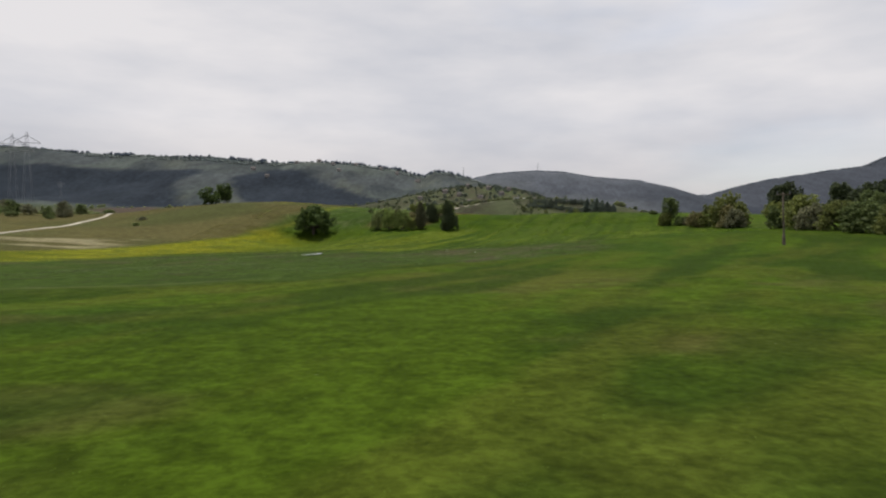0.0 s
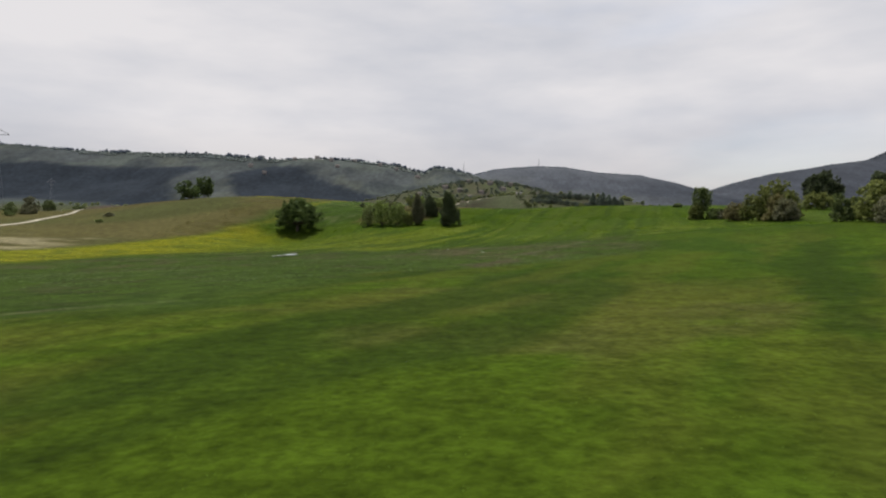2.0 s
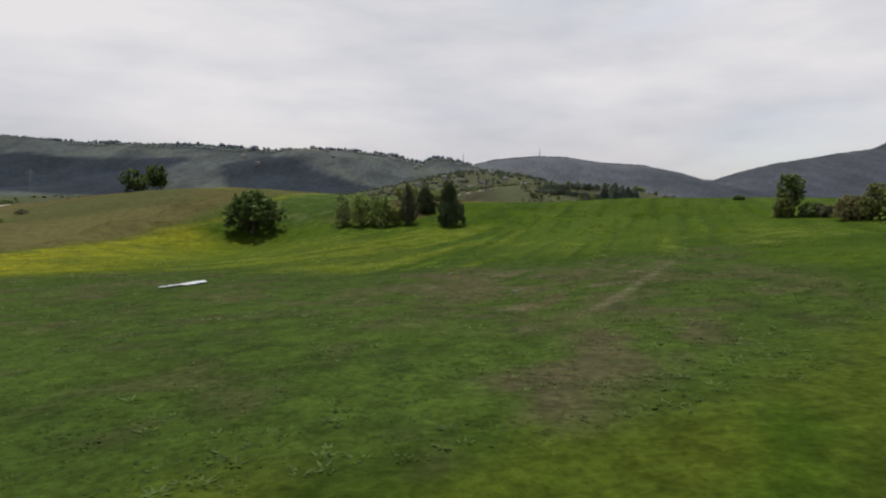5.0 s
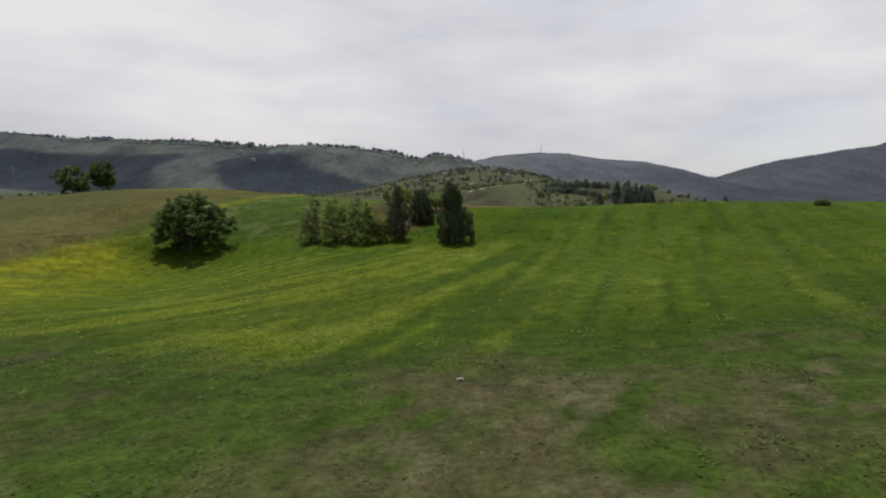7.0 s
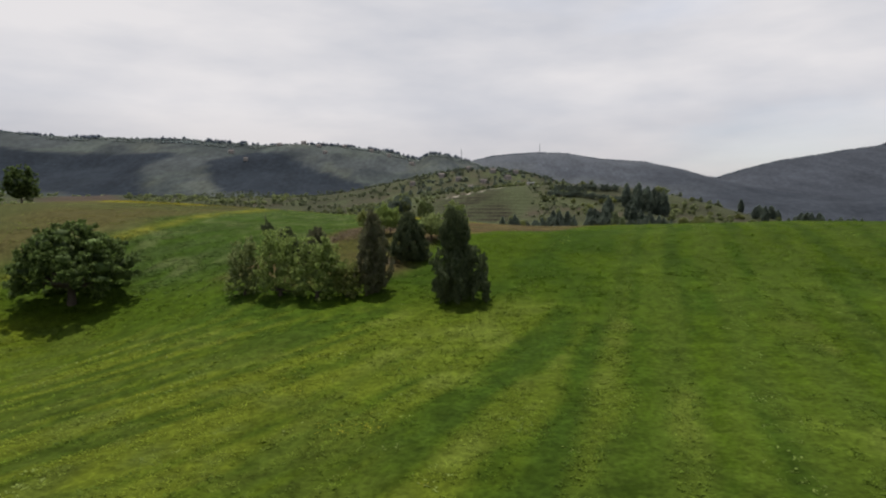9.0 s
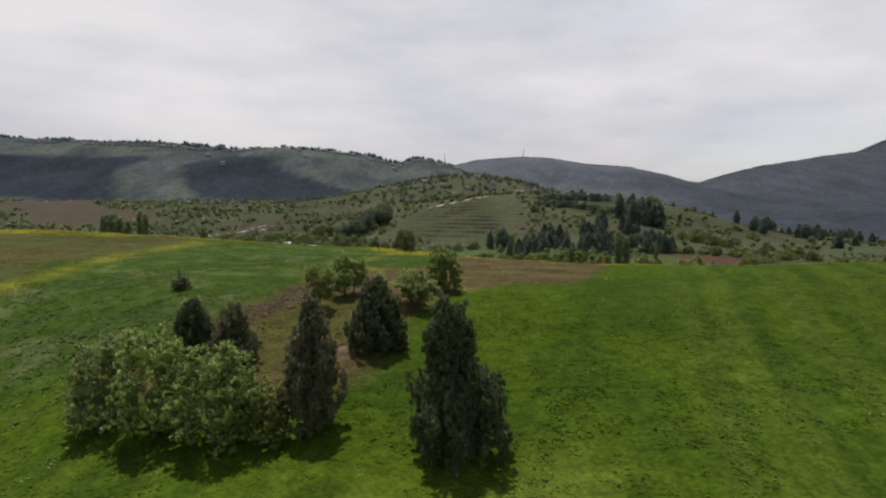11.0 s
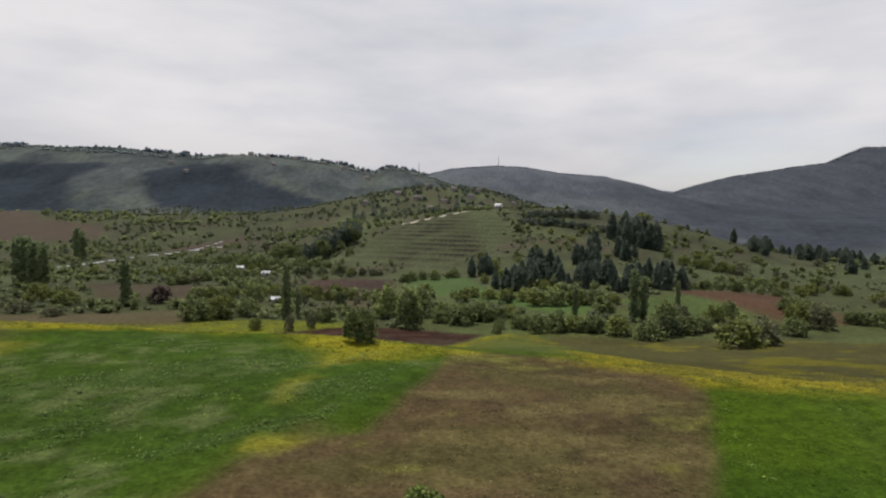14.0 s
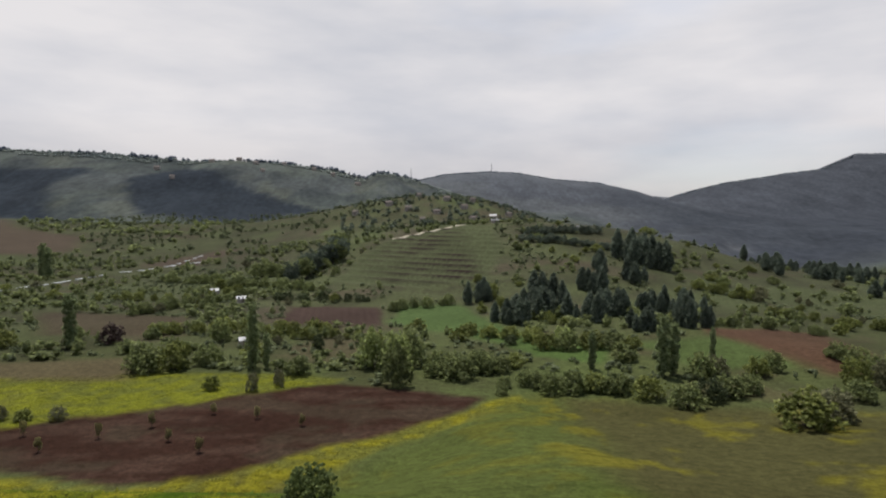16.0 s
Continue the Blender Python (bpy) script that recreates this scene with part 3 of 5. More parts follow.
    # valley ground turned bluer with distance: haze put into the crop colour
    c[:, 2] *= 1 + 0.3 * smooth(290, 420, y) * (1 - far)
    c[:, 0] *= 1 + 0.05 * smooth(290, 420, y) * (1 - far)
    # overall ground brightness, scaled along y
    tone_by_y = np.interp(y, (30, 60, 100, 150, 180, 225, 240), (0.54, 0.55, 0.52, 0.60, 0.57, 0.51, 0.60))
    return c * tone_by_y[:, None]


def set_colours(mesh, colours):
    layer = mesh.color_attributes.new("crop", "FLOAT_COLOR", "POINT")
    layer.data.foreach_set("color", np.concatenate([colours, np.ones((len(colours), 1))], 1).ravel().astype(np.float32))


def mesh_from(name, verts, faces, mat, smooth_faces=False):
    mesh = bpy.data.meshes.new(name)
    verts, faces = np.asarray(verts, np.float32), np.asarray(faces, np.int32)
    mesh.vertices.add(len(verts))
    mesh.vertices.foreach_set("co", verts.ravel())
    n, k = faces.shape
    mesh.loops.add(n * k)
    mesh.loops.foreach_set("vertex_index", faces.ravel())
    mesh.polygons.add(n)
    mesh.polygons.foreach_set("loop_start", np.arange(0, n * k, k, dtype=np.int32))
    mesh.polygons.foreach_set("loop_total", np.full(n, k, np.int32))
    if smooth_faces:
        mesh.polygons.foreach_set("use_smooth", np.ones(n, bool))
    mesh.update(calc_edges=True)
    mesh.materials.append(mat)
    return mesh


def steps(*runs):
    """Grid lines: (to, spacing) after the first value."""
    line = [runs[0]]
    for end, gap in runs[1:]:
        n = max(1, round((end - line[-1]) / gap))
        line += list(np.linspace(line[-1], end, n + 1)[1:])
    return np.array(line)


half = steps(0, (44, 0.8), (90, 1.6), (180, 4), (420, 8), (1100, 17), (2400, 26), (4200, 90))
GX = np.concatenate([-half[:0:-1], half])
GY = steps(-900, (-120, 60), (-25, 4), (60, 1.0), (232, 0.9), (330, 1.6), (445, 3), (600, 1.7), (700, 5), (1000, 9), (1560, 14), (2600, 22), (4400, 60))


def build_ground():
    xx, yy = np.meshgrid(GX, GY)
    x, y = xx.ravel(), yy.ravel()
    nx, ny = len(GX), len(GY)
    i = (np.arange(ny - 1)[:, None] * nx + np.arange(nx - 1)[None]).ravel()
    faces = np.stack([i, i + 1, i + nx + 1, i + nx], 1)
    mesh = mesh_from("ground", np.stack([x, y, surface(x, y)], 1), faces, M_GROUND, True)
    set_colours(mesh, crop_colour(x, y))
    return tagged(new("ground", mesh), "rolling farmland with green crops, mustard, ploughed plots and wooded mountains", "ground", kind="structure")


ground = build_ground()


# ---- building helpers ----
def part(name, mesh, parent, label=""):
    ob = new(name, mesh)
    ob.parent = parent
    return tagged(ob, label)


def joined(pieces):
    """Joins (verts, triangles) pairs."""
    verts, faces, at = [], [], 0
    for v, f in pieces:
        verts.append(v)
        faces.append(np.asarray(f) + at)
        at += len(v)
    return np.concatenate(verts), np.concatenate(faces)


def unit_ball(level):
    bm = bmesh.new()
    bmesh.ops.create_icosphere(bm, subdivisions=level, radius=1.0)
    v = np.array([p.co[:] for p in bm.verts])
    f = np.array([[p.index for p in face.verts] for face in bm.faces])
    bm.free()
    return v, f


BALL = {n: unit_ball(n) for n in (1, 2, 3)}


def lump(rng, centre, radii, level=2, rough=0.18):
    v, f = BALL[level]
    shift = rng.uniform(-50, 50, 3)
    n = np.array([noise.noise(Vector(p * 1.9 + shift)) for p in v])
    return v * (1 + rough * 1.6 * n[:, None]) * np.array(radii) + np.array(centre), f


def leaves(rng, count, centre, radii, size, inner=0.75, outer=1.12, upward=0.0, stretch=1.6, low=-1.0):
    """Leaf sprays scattered through the outer part of a clump."""
    d = rng.normal(size=(count, 3))
    d /= np.linalg.norm(d, axis=1, keepdims=True)
    d[:, 2] = np.maximum(d[:, 2], low)
    at = d * rng.uniform(inner, outer, (count, 1)) * np.array(radii) + np.array(centre)
    along = rng.normal(size=(count, 3)) + d * 0.5 + np.array([0, 0, upward])
    along /= np.linalg.norm(along, axis=1, keepdims=True)
    side = np.cross(along, rng.normal(size=(count, 3)))
    side /= np.linalg.norm(side, axis=1, keepdims=True)
    s = size * rng.uniform(0.6, 1.4, (count, 1))
    a, b = along * s * stretch, side * s * 0.5
    quad = np.stack([at - a * 0.5, at + b, at + a * 0.5, at - b], 1).reshape(-1, 3)
    i = np.arange(count)[:, None] * 4
    return quad, np.concatenate([i + [0, 1, 2], i + [0, 2, 3]])


def tube(points, radii, sides=7):
    p = np.array(points, float)
    verts, faces = [], []
    for k in range(len(p)):
        d = p[min(k + 1, len(p) - 1)] - p[max(k - 1, 0)]
        d /= np.linalg.norm(d)
        u = np.cross(d, (0.31, 0.95, 0.1) if abs(d[2]) > 0.5 else (0, 0, 1))
        u /= np.linalg.norm(u)
        w = np.cross(d, u)
        a = np.arange(sides) * 2 * np.pi / sides
        verts.append(p[k] + radii[k] * (np.cos(a)[:, None] * u + np.sin(a)[:, None] * w))
    for k in range(len(p) - 1):
        for s in range(sides):
            i, j, m = k * sides + s, k * sides + (s + 1) % sides, (k + 1) * sides
            faces += [(i, j, m + (s + 1) % sides), (i, m + (s + 1) % sides, m + s)]
    top = (len(p) - 1) * sides
    faces += [(top, top + s, top + s + 1) for s in range(1, sides - 1)]
    return np.concatenate(verts), np.array(faces)


def crown(rng, clumps, sprays, size, core=0.6, level=2, upward=0.3, stretch=1.6, tips=16, candle=0.8):
    """Clumps, each a dark heart with many branch tips that carry the leaves."""
    pieces = []
    for centre, radii in clumps:
        centre, radii = np.array(centre, float), np.broadcast_to(np.array(radii, float), (3,))
        if core:
            pieces.append(lump(rng, centre, radii * core, level))
        reach = float(np.prod(radii)) ** (1 / 3)
        n = max(5, int(sprays * (1 if core else 1.3) * reach * reach / tips))
        for k in range(tips):
            d = rng.normal(size=3)
            d /= np.linalg.norm(d)
            tip = centre + d * radii * rng.uniform(0.62 if core else 0.2, 1.2)
            s = reach * rng.uniform(0.22, 0.42)
            pieces.append(leaves(rng, n, tip, (s, s, s * candle), size, 0.1, 1.05, upward, stretch))
    return joined(pieces)


def boughs(rng, foot, tops, thick):
    """A trunk that forks towards the given points."""
    fork = np.array(foot, float)
    pieces = [tube([(0, 0, -0.3), (0.03, 0.02, fork[2] * 0.5), fork], [thick * 1.35, thick, thick * 0.85])]
    for t in tops:
        t = np.array(t, float)
        mid = fork * 0.45 + t * 0.55 + rng.normal(size=3) * 0.12 * np.linalg.norm(t - fork)
        pieces.append(tube([fork - (0, 0, 0.1), mid, t], [thick * 0.6, thick * 0.38, thick * 0.12], 6))
    return joined(pieces)


# crown shapes: each gives trunk and crown for a plant of the given height and width
def shape_oak(rng, h, w):
    r = w / 2
    clumps = [((0, 0, h * 0.62), (r * 0.48, r * 0.48, h * 0.2))]
    for ring, z, q, size in ((7, 0.19, 0.80, 0.17), (9, 0.31, 0.84, 0.19), (10, 0.45, 0.84, 0.22), (9, 0.61, 0.68, 0.25), (7, 0.77, 0.46, 0.25), (4, 0.90, 0.2, 0.2)):
        for k in range(ring):
            a = (k + rng.uniform(-0.25, 0.25)) * 2 * np.pi / ring + ring
            if (z < 0.25 and k not in (0, 3, 4)) or (0.25 < z < 0.35 and k in (2, 5)):
                continue
            d = r * q * rng.uniform(0.82, 1.14)
            s = r * size * rng.uniform(0.8, 1.25)
            clumps.append(((d * math.cos(a), d * math.sin(a), h * (z + rng.uniform(-0.06, 0.05))), (s, s, s * 0.72)))
    return boughs(rng, (0, 0, h * 0.22), [c for c, _ in clumps[1:14]], 0.046 * h), clumps


def shape_round(rng, h, w):
    r = w / 2
    clumps = [((0, 0, h * 0.58), (r * 0.42, r * 0.42, h * 0.24))]
    for k in range(26):
        z = rng.uniform(0.28, 0.92)
        q = r * 0.76 * math.sqrt(max(0.05, 1 - ((z - 0.6) / 0.42) ** 2)) * rng.uniform(0.7, 1.1)
        a = k * 2.4 + rng.uniform(-0.3, 0.3)
        s = rng.uniform(0.7, 1.2)
        clumps.append(((q * math.cos(a), q * math.sin(a), h * z), (r * 0.36 * s, r * 0.36 * s, h * 0.15 * s)))
    return boughs(rng, (0, 0, h * 0.26), [c for c, _ in clumps[1:9]], 0.022 * h), clumps


def shape_bush(rng, h, w):
    r = w / 2
    clumps = [((0, 0, h * 0.42), (r * 0.7, r * 0.7, h * 0.44))]
    for k in range(9):
        a, q = k * 0.7 + rng.uniform(-0.2, 0.2), r * rng.uniform(0.5, 0.75)
        clumps.append(((q * math.cos(a), q * math.sin(a), h * rng.uniform(0.2, 0.62)), (r * 0.34, r * 0.34, h * 0.24)))
    for k in range(3):
        clumps.append(((rng.uniform(-.4, .4) * r, rng.uniform(-.4, .4) * r, h * rng.uniform(0.72, 0.84)), (r * 0.28, r * 0.28, h * 0.15)))
    return boughs(rng, (0, 0, h * 0.1), [c for c, _ in clumps[1:6]], 0.03 * h), clumps


def shape_pine(rng, h, w):
    r = w / 2
    clumps = []
    for k, (z, q) in enumerate(((0.13, 0.84), (0.28, 1.0), (0.44, 0.94), (0.59, 0.76), (0.73, 0.55), (0.86, 0.32))):
        clumps.append(((0, 0, h * z), (r * q * 0.75, r * q * 0.75, h * 0.13)))
        for j in range(6 if q > 0.5 else 4):
            a = j * 6.28 / (6 if q > 0.5 else 4) + k * 0.5 + rng.uniform(-0.2, 0.2)
            clumps.append(((r * q * 0.66 * math.cos(a), r * q * 0.66 * math.sin(a), h * (z + rng.uniform(-0.03, 0.05))), (r * q * 0.36, r * q * 0.36, h * 0.09)))
    clumps.append(((0, 0, h * 0.95), (r * 0.09, r * 0.09, h * 0.06)))
    return tube([(0, 0, -0.3), (0, 0, h * 0.5), (0, 0, h * 0.92)], [0.028 * h, 0.018 * h, 0.005 * h]), clumps


def shape_poplar(rng, h, w):
    """A tall column of foliage from the ground up, rounded at the top."""
    r = w / 2
    clumps = []
    for k in range(13):
        z = 0.06 + 0.07 * k
        q = r * min(0.72 + 1.4 * z, 1.0, 1.05 * math.sqrt(max(0.05, 1 - (max(0.0, z - 0.5) / 0.5) ** 2)))
        clumps.append(((rng.uniform(-.1, .1) * r, rng.uniform(-.1, .1) * r, h * z), (q * 0.85, q * 0.85, h * 0.075)))
    return tube([(0, 0, -0.3), (0, 0, h * 0.5), (0, 0, h * 0.9)], [0.022 * h, 0.014 * h, 0.004 * h]), clumps


def shape_plume(rng, h, w, waist=False):
    """A bushy pine: a dark egg-shaped heart set all over with upright shoots; waist: a narrow second storey on top."""
    r = w / 2

    def reach(z):
        if not waist:
            return r * min(1.0, 0.66 + 1.6 * z) * min(1.0, 1.26 * (1 - z) ** 0.74)
        skirt = math.sqrt(max(0.0, 1 - ((z - 0.2) / (0.36 if z < 0.2 else 0.36)) ** 2))
        top = 0.38 * math.sqrt(max(0.0, 1 - ((z - 0.68) / 0.29) ** 2))
        return r * max(skirt, top)

    shift = -0.18 * r if waist else 0.0
    clumps = []
    for k in range(7):
        z = 0.1 + 0.12 * k
        q = reach(z)
        if q > 0.1 * r:
            clumps.append(((shift * smooth(0.45, 0.65, z), 0, h * z), (q * 0.72, q * 0.72, h * 0.10)))
    for k in range(84):
        z = 0.04 + 0.9 * (k + 0.5) / 84
        q = reach(z) * rng.uniform(0.62, 1.1)
        a = k * 2.4 + rng.uniform(-0.3, 0.3)
        s = rng.uniform(0.6, 1.5)
        clumps.append(((shift * smooth(0.45, 0.65, z) + q * math.cos(a), q * math.sin(a), h * z + 0.04 * h), (r * 0.12 * s, r * 0.12 * s, h * 0.10 * s)))
    return tube([(0, 0, -0.3), (0, 0, h * 0.5), (shift, 0, h * 0.92)], [0.028 * h, 0.018 * h, 0.005 * h]), clumps


def shape_plume_waist(rng, h, w):
    return shape_plume(rng, h, w, True)


def shape_dome(rng, h, w):
    """A wide thicket with foliage down to the ground."""
    r = w / 2
    clumps = [((0, 0, h * 0.34), (r * 0.62, r * 0.62, h * 0.36))]
    for k in range(26):
        z = 0.10 + 0.78 * (k + 0.5) / 26
        q = r * math.sqrt(max(0.04, 1 - (z / 0.98) ** 2)) * rng.uniform(0.62, 0.92)
        a = k * 2.4 + rng.uniform(-0.3, 0.3)
        s = rng.uniform(0.75, 1.25)
        clumps.append(((q * math.cos(a), q * math.sin(a), h * z), (r * 0.27 * s, r * 0.27 * s, h * 0.15 * s)))
    return boughs(rng, (0, 0, h * 0.1), [c for c, _ in clumps[1:6]], 0.03 * h), clumps


def shape_stems(rng, h, w):
    """Two or three young stems close together, each with its own light head."""
    r = w / 2
    trunks, clumps = [], []
    for k, (u, v, t) in enumerate(((-0.45, 0.1, 0.86), (0.32, -0.1, 1.0), (0.62, 0.3, 0.7))):
        foot, top = np.array((u * r * 0.5, v * r * 0.5, -0.2)), np.array((u * r, v * r, h * t * 0.8))
        trunks.append(tube([foot, (foot + top) / 2 + rng.normal(size=3) * 0.06, top], [0.02 * h, 0.015 * h, 0.005 * h], 6))
        for j in range(16):
            z = rng.uniform(0.3, 0.94)
            q = r * 0.42 * math.sqrt(max(0.08, 1 - ((z - 0.62) / 0.42) ** 2)) * rng.uniform(0.5, 1.0)
            a = j * 2.4
            s = rng.uniform(0.75, 1.2)
            clumps.append(((u * r + q * math.cos(a), v * r + q * math.sin(a), h * t * z), (r * 0.27 * s, r * 0.27 * s, h * 0.12 * s)))
    return joined(trunks), clumps


SHAPES = {"plume": shape_plume, "plume_waist": shape_plume_waist, "dome": shape_dome, "stems": shape_stems, "oak": shape_oak, "round": shape_round, "bush": shape_bush, "pine": shape_pine, "poplar": shape_poplar}
PLANT_MESHES = {}


def plant_meshes(shape, mat, h, w, sprays, size, seed, level):
    key = (shape, mat.name, h, w, sprays, size, seed)
    if key not in PLANT_MESHES:
        rng = np.random.default_rng(seed)
        (tv, tf), clumps = SHAPES[shape](rng, h, w)
        how = dict(upward=2.2, stretch=3.4, candle=1.3) if shape in ("pine", "plume", "plume_waist") else dict(upward=1.2, stretch=1.8, candle=1.2) if shape == "poplar" else {}
        if level == 1:
            size, how["tips"] = size * 0.95, 9
        cv, cf = crown(rng, clumps, sprays * 2.0, size, 0.5 if shape in ("oak", "poplar") else 0.0 if level == 2 and shape in ("bush", "round", "stems") and sprays > 200 else 0.32, level, **how)
        PLANT_MESHES[key] = mesh_from("trunk", tv, tf, M_BARK, True), mesh_from("crown", cv, cf, mat)
    return PLANT_MESHES[key]


def plant(name, shape, mat, x, y, h, w, label, category, group="", sprays=60, size=0.28, seed=1, level=2, made=None):
    """A tree or shrub on the ground. made: height and width for which the shared meshes were shaped."""
    mh, mw = made or (h, w)
    trunk, head = plant_meshes(shape, mat, mh, mw, sprays, size, seed, level)
    ob = tagged(new(name), label, category, group)
    ob.empty_display_size = 0.3
    ob.matrix_world = pose(x, y, height(x, y), 0, 0, (seed * 67 + x * 31 + y * 17) % 360) @ Matrix.Diagonal((w / mw, w / mw, h / mh, 1))
    part("trunk", trunk, ob)
    part("crown", head, ob)
    return ob


# ---- trees in and beside the field ----
plant("oak_tree", "oak", M_OAK, -38.0, 160.0, 8.4, 11.2, "broad dark-green oak tree alone at the field's edge", "tree", sprays=420, size=0.17, seed=3)
COPSE = "copse in the green field"
plant("young_tree", "dome", M_YOUNG, -19.2, 157.0, 5.6, 3.4, "slender young tree with thin pale spring leaves", "tree", COPSE, 260, 0.13, 4)
plant("broadleaf_tree", "dome", M_COPSE, -15.4, 155.6, 6.3, 4.7, "bushy broadleaf tree with mid-green leaves", "tree", COPSE, 420, 0.115, 5)
plant("broadleaf_tree", "dome", M_COPSE, -11.6, 154.3, 5.9, 4.7, "dense bushy broadleaf tree with mid-green leaves", "tree", COPSE, 420, 0.115, 6)
plant("shrub", "dome", M_OLIVE, -8.9, 154.6, 3.6, 3.2, "low olive-green shrub at the copse's edge", "shrub", COPSE, 240, 0.14, 7)
plant("pine_tree", "plume", M_DUSKY, -6.5, 155.6, 7.2, 3.7, "tall ragged dull-brown pine with upright shoots", "tree", COPSE, 1500, 0.06, 8)
plant("pine_tree", "plume_waist", M_PINE, 1.7, 152.4, 7.8, 5.3, "dark-green bushy pine standing in the crop", "tree", COPSE, 1800, 0.06, 9)
plant("pine_tree", "plume", M_PINE, -3.7, 166.6, 5.0, 4.6, "squat dark-green pine beside a heap of soil", "tree", COPSE, 1800, 0.06, 10)
plant("shrub", "plume", M_PINE, -17.7, 167.6, 3.4, 3.2, "dark-green shrub on the scrubby strip", "shrub", COPSE, 1500, 0.06, 11)
plant("shrub", "plume", M_DUSKY, -13.6, 164.4, 4.0, 3.6, "dusky brown-green shrub on the scrubby strip", "shrub", COPSE, 1500, 0.06, 12)
YOUNG = "young trees on the scrubby strip"
plant("young_tree", "dome", M_COPSE, 1.9, 181.6, 4.2, 3.9, "dense round young tree with yellow-green top", "tree", YOUNG, 900, 0.10, 13)
plant("young_tree", "stems", M_YOUNG, -1.2, 175.8, 3.5, 5.0, "wide low young tree with pale leaves", "tree", YOUNG, 700, 0.10, 14)
plant("young_tree", "stems", M_COPSE, -7.2, 178.8, 3.9, 3.6, "two-headed young tree with green leaves", "tree", YOUNG, 800, 0.10, 15)
plant("young_tree", "round", M_OLIVE, -9.2, 174.6, 3.6, 2.8, "thin young tree with sparse olive leaves", "tree", YOUNG, 600, 0.09, 16)
plant("young_tree", "round", M_YOUNG, -18.3, 169.6, 3.2, 2.4, "small young tree with pale leaves", "tree", YOUNG, 600, 0.09, 17)
plant("young_tree", "round", M_YOUNG, -4.0, 176.2, 2.9, 1.3, "thin upright sapling beside a pine", "tree", YOUNG, 380, 0.08, 18)
plant("shrub", "bush", M_PINE, -23.7, 180.8, 1.2, 1.9, "low dark shrub round a dead snag in the crest field", "shrub", "", 140, 0.14, 19)
plant("shrub", "dome", M_SHRUB, -3.2, 223.6, 3.6, 4.0, "brown-green thorn bush on the crest among mustard", "shrub", "", 420, 0.13, 20)
plant("shrub", "bush", M_DUSKY, -1.8, 166.8, 0.8, 1.2, "tiny dry shrub beside a pine", "shrub", "", 90, 0.14, 21)

EAST = "bushes at the field's far edge"
for n, (x, y, h, w, m, kind) in enumerate([
    (60.4, 144.0, 7.2, 4.4, M_SHRUB, "round"), (58.8, 143.0, 3.6, 3.6, M_OLIVE, "dome"), (62.6, 141.0, 2.6, 4.6, M_SHRUB, "dome"), (63.6, 139.0, 2.0, 3.6, M_DUSKY, "dome"),
    (61.6, 130.0, 3.8, 5.0, M_RUSSET, "dome"), (63.8, 127.0, 5.4, 5.4, M_OLIVE, "dome"), (65.6, 122.5, 7.6, 8.4, M_OLIVE, "dome"), (64.4, 119.0, 5.2, 4.6, M_RUSSET, "dome"),
    (64.4, 116.0, 4.4, 4.6, M_DUSKY, "dome"), (66.6, 119.0, 5.6, 5.0, M_OLIVE, "dome"),
    (65.6, 100.5, 4.2, 5.4, M_SHRUB, "dome"), (66.4, 94.0, 6.6, 7.6, M_OLIVE, "dome"), (64.6, 88.0, 4.6, 5.6, M_DUSKY, "dome"),
    (65.6, 82.5, 5.0, 7.0, M_OLIVE, "dome"), (65.0, 75.5, 5.0, 7.0, M_SHRUB, "dome"), (66.0, 69.0, 4.6, 6.6, M_OLIVE, "dome"), (74.0, 86.0, 6.6, 7.4, M_SHRUB, "dome"),
    (101.0, 166.0, 4.6, 8.0, M_OLIVE, "dome"), (67.2, 176.5, 1.0, 2.6, M_SHRUB, "dome"),
]):
    label = {M_RUSSET: "reddish-brown spring bush at the crop's edge", M_OLIVE: "rounded olive-green bush at the crop's edge",
             M_DUSKY: "low dull-brown bush at the crop's edge", M_SHRUB: "dark-green bush at the crop's edge"}[m]
    plant("bush" if kind == "dome" else "broadleaf_tree", kind, m, x, y, h, w, label, "shrub" if kind == "dome" else "tree", EAST, 120, 0.24, 30 + n)
for n, (x, y, h) in enumerate([(113, 188, 9.5), (118, 192, 11), (124, 196, 10), (108, 178, 9), (134, 188, 11), (141, 181, 11.5), (148, 174, 11), (128, 170, 9), (140, 165, 10)]):
    plant("pine_tree", "round", M_PINE, x, y, h, h * 0.62, "dark spreading pine on the far field edge", "tree", "dark pines beyond the field", 40, 0.5, 50 + n)

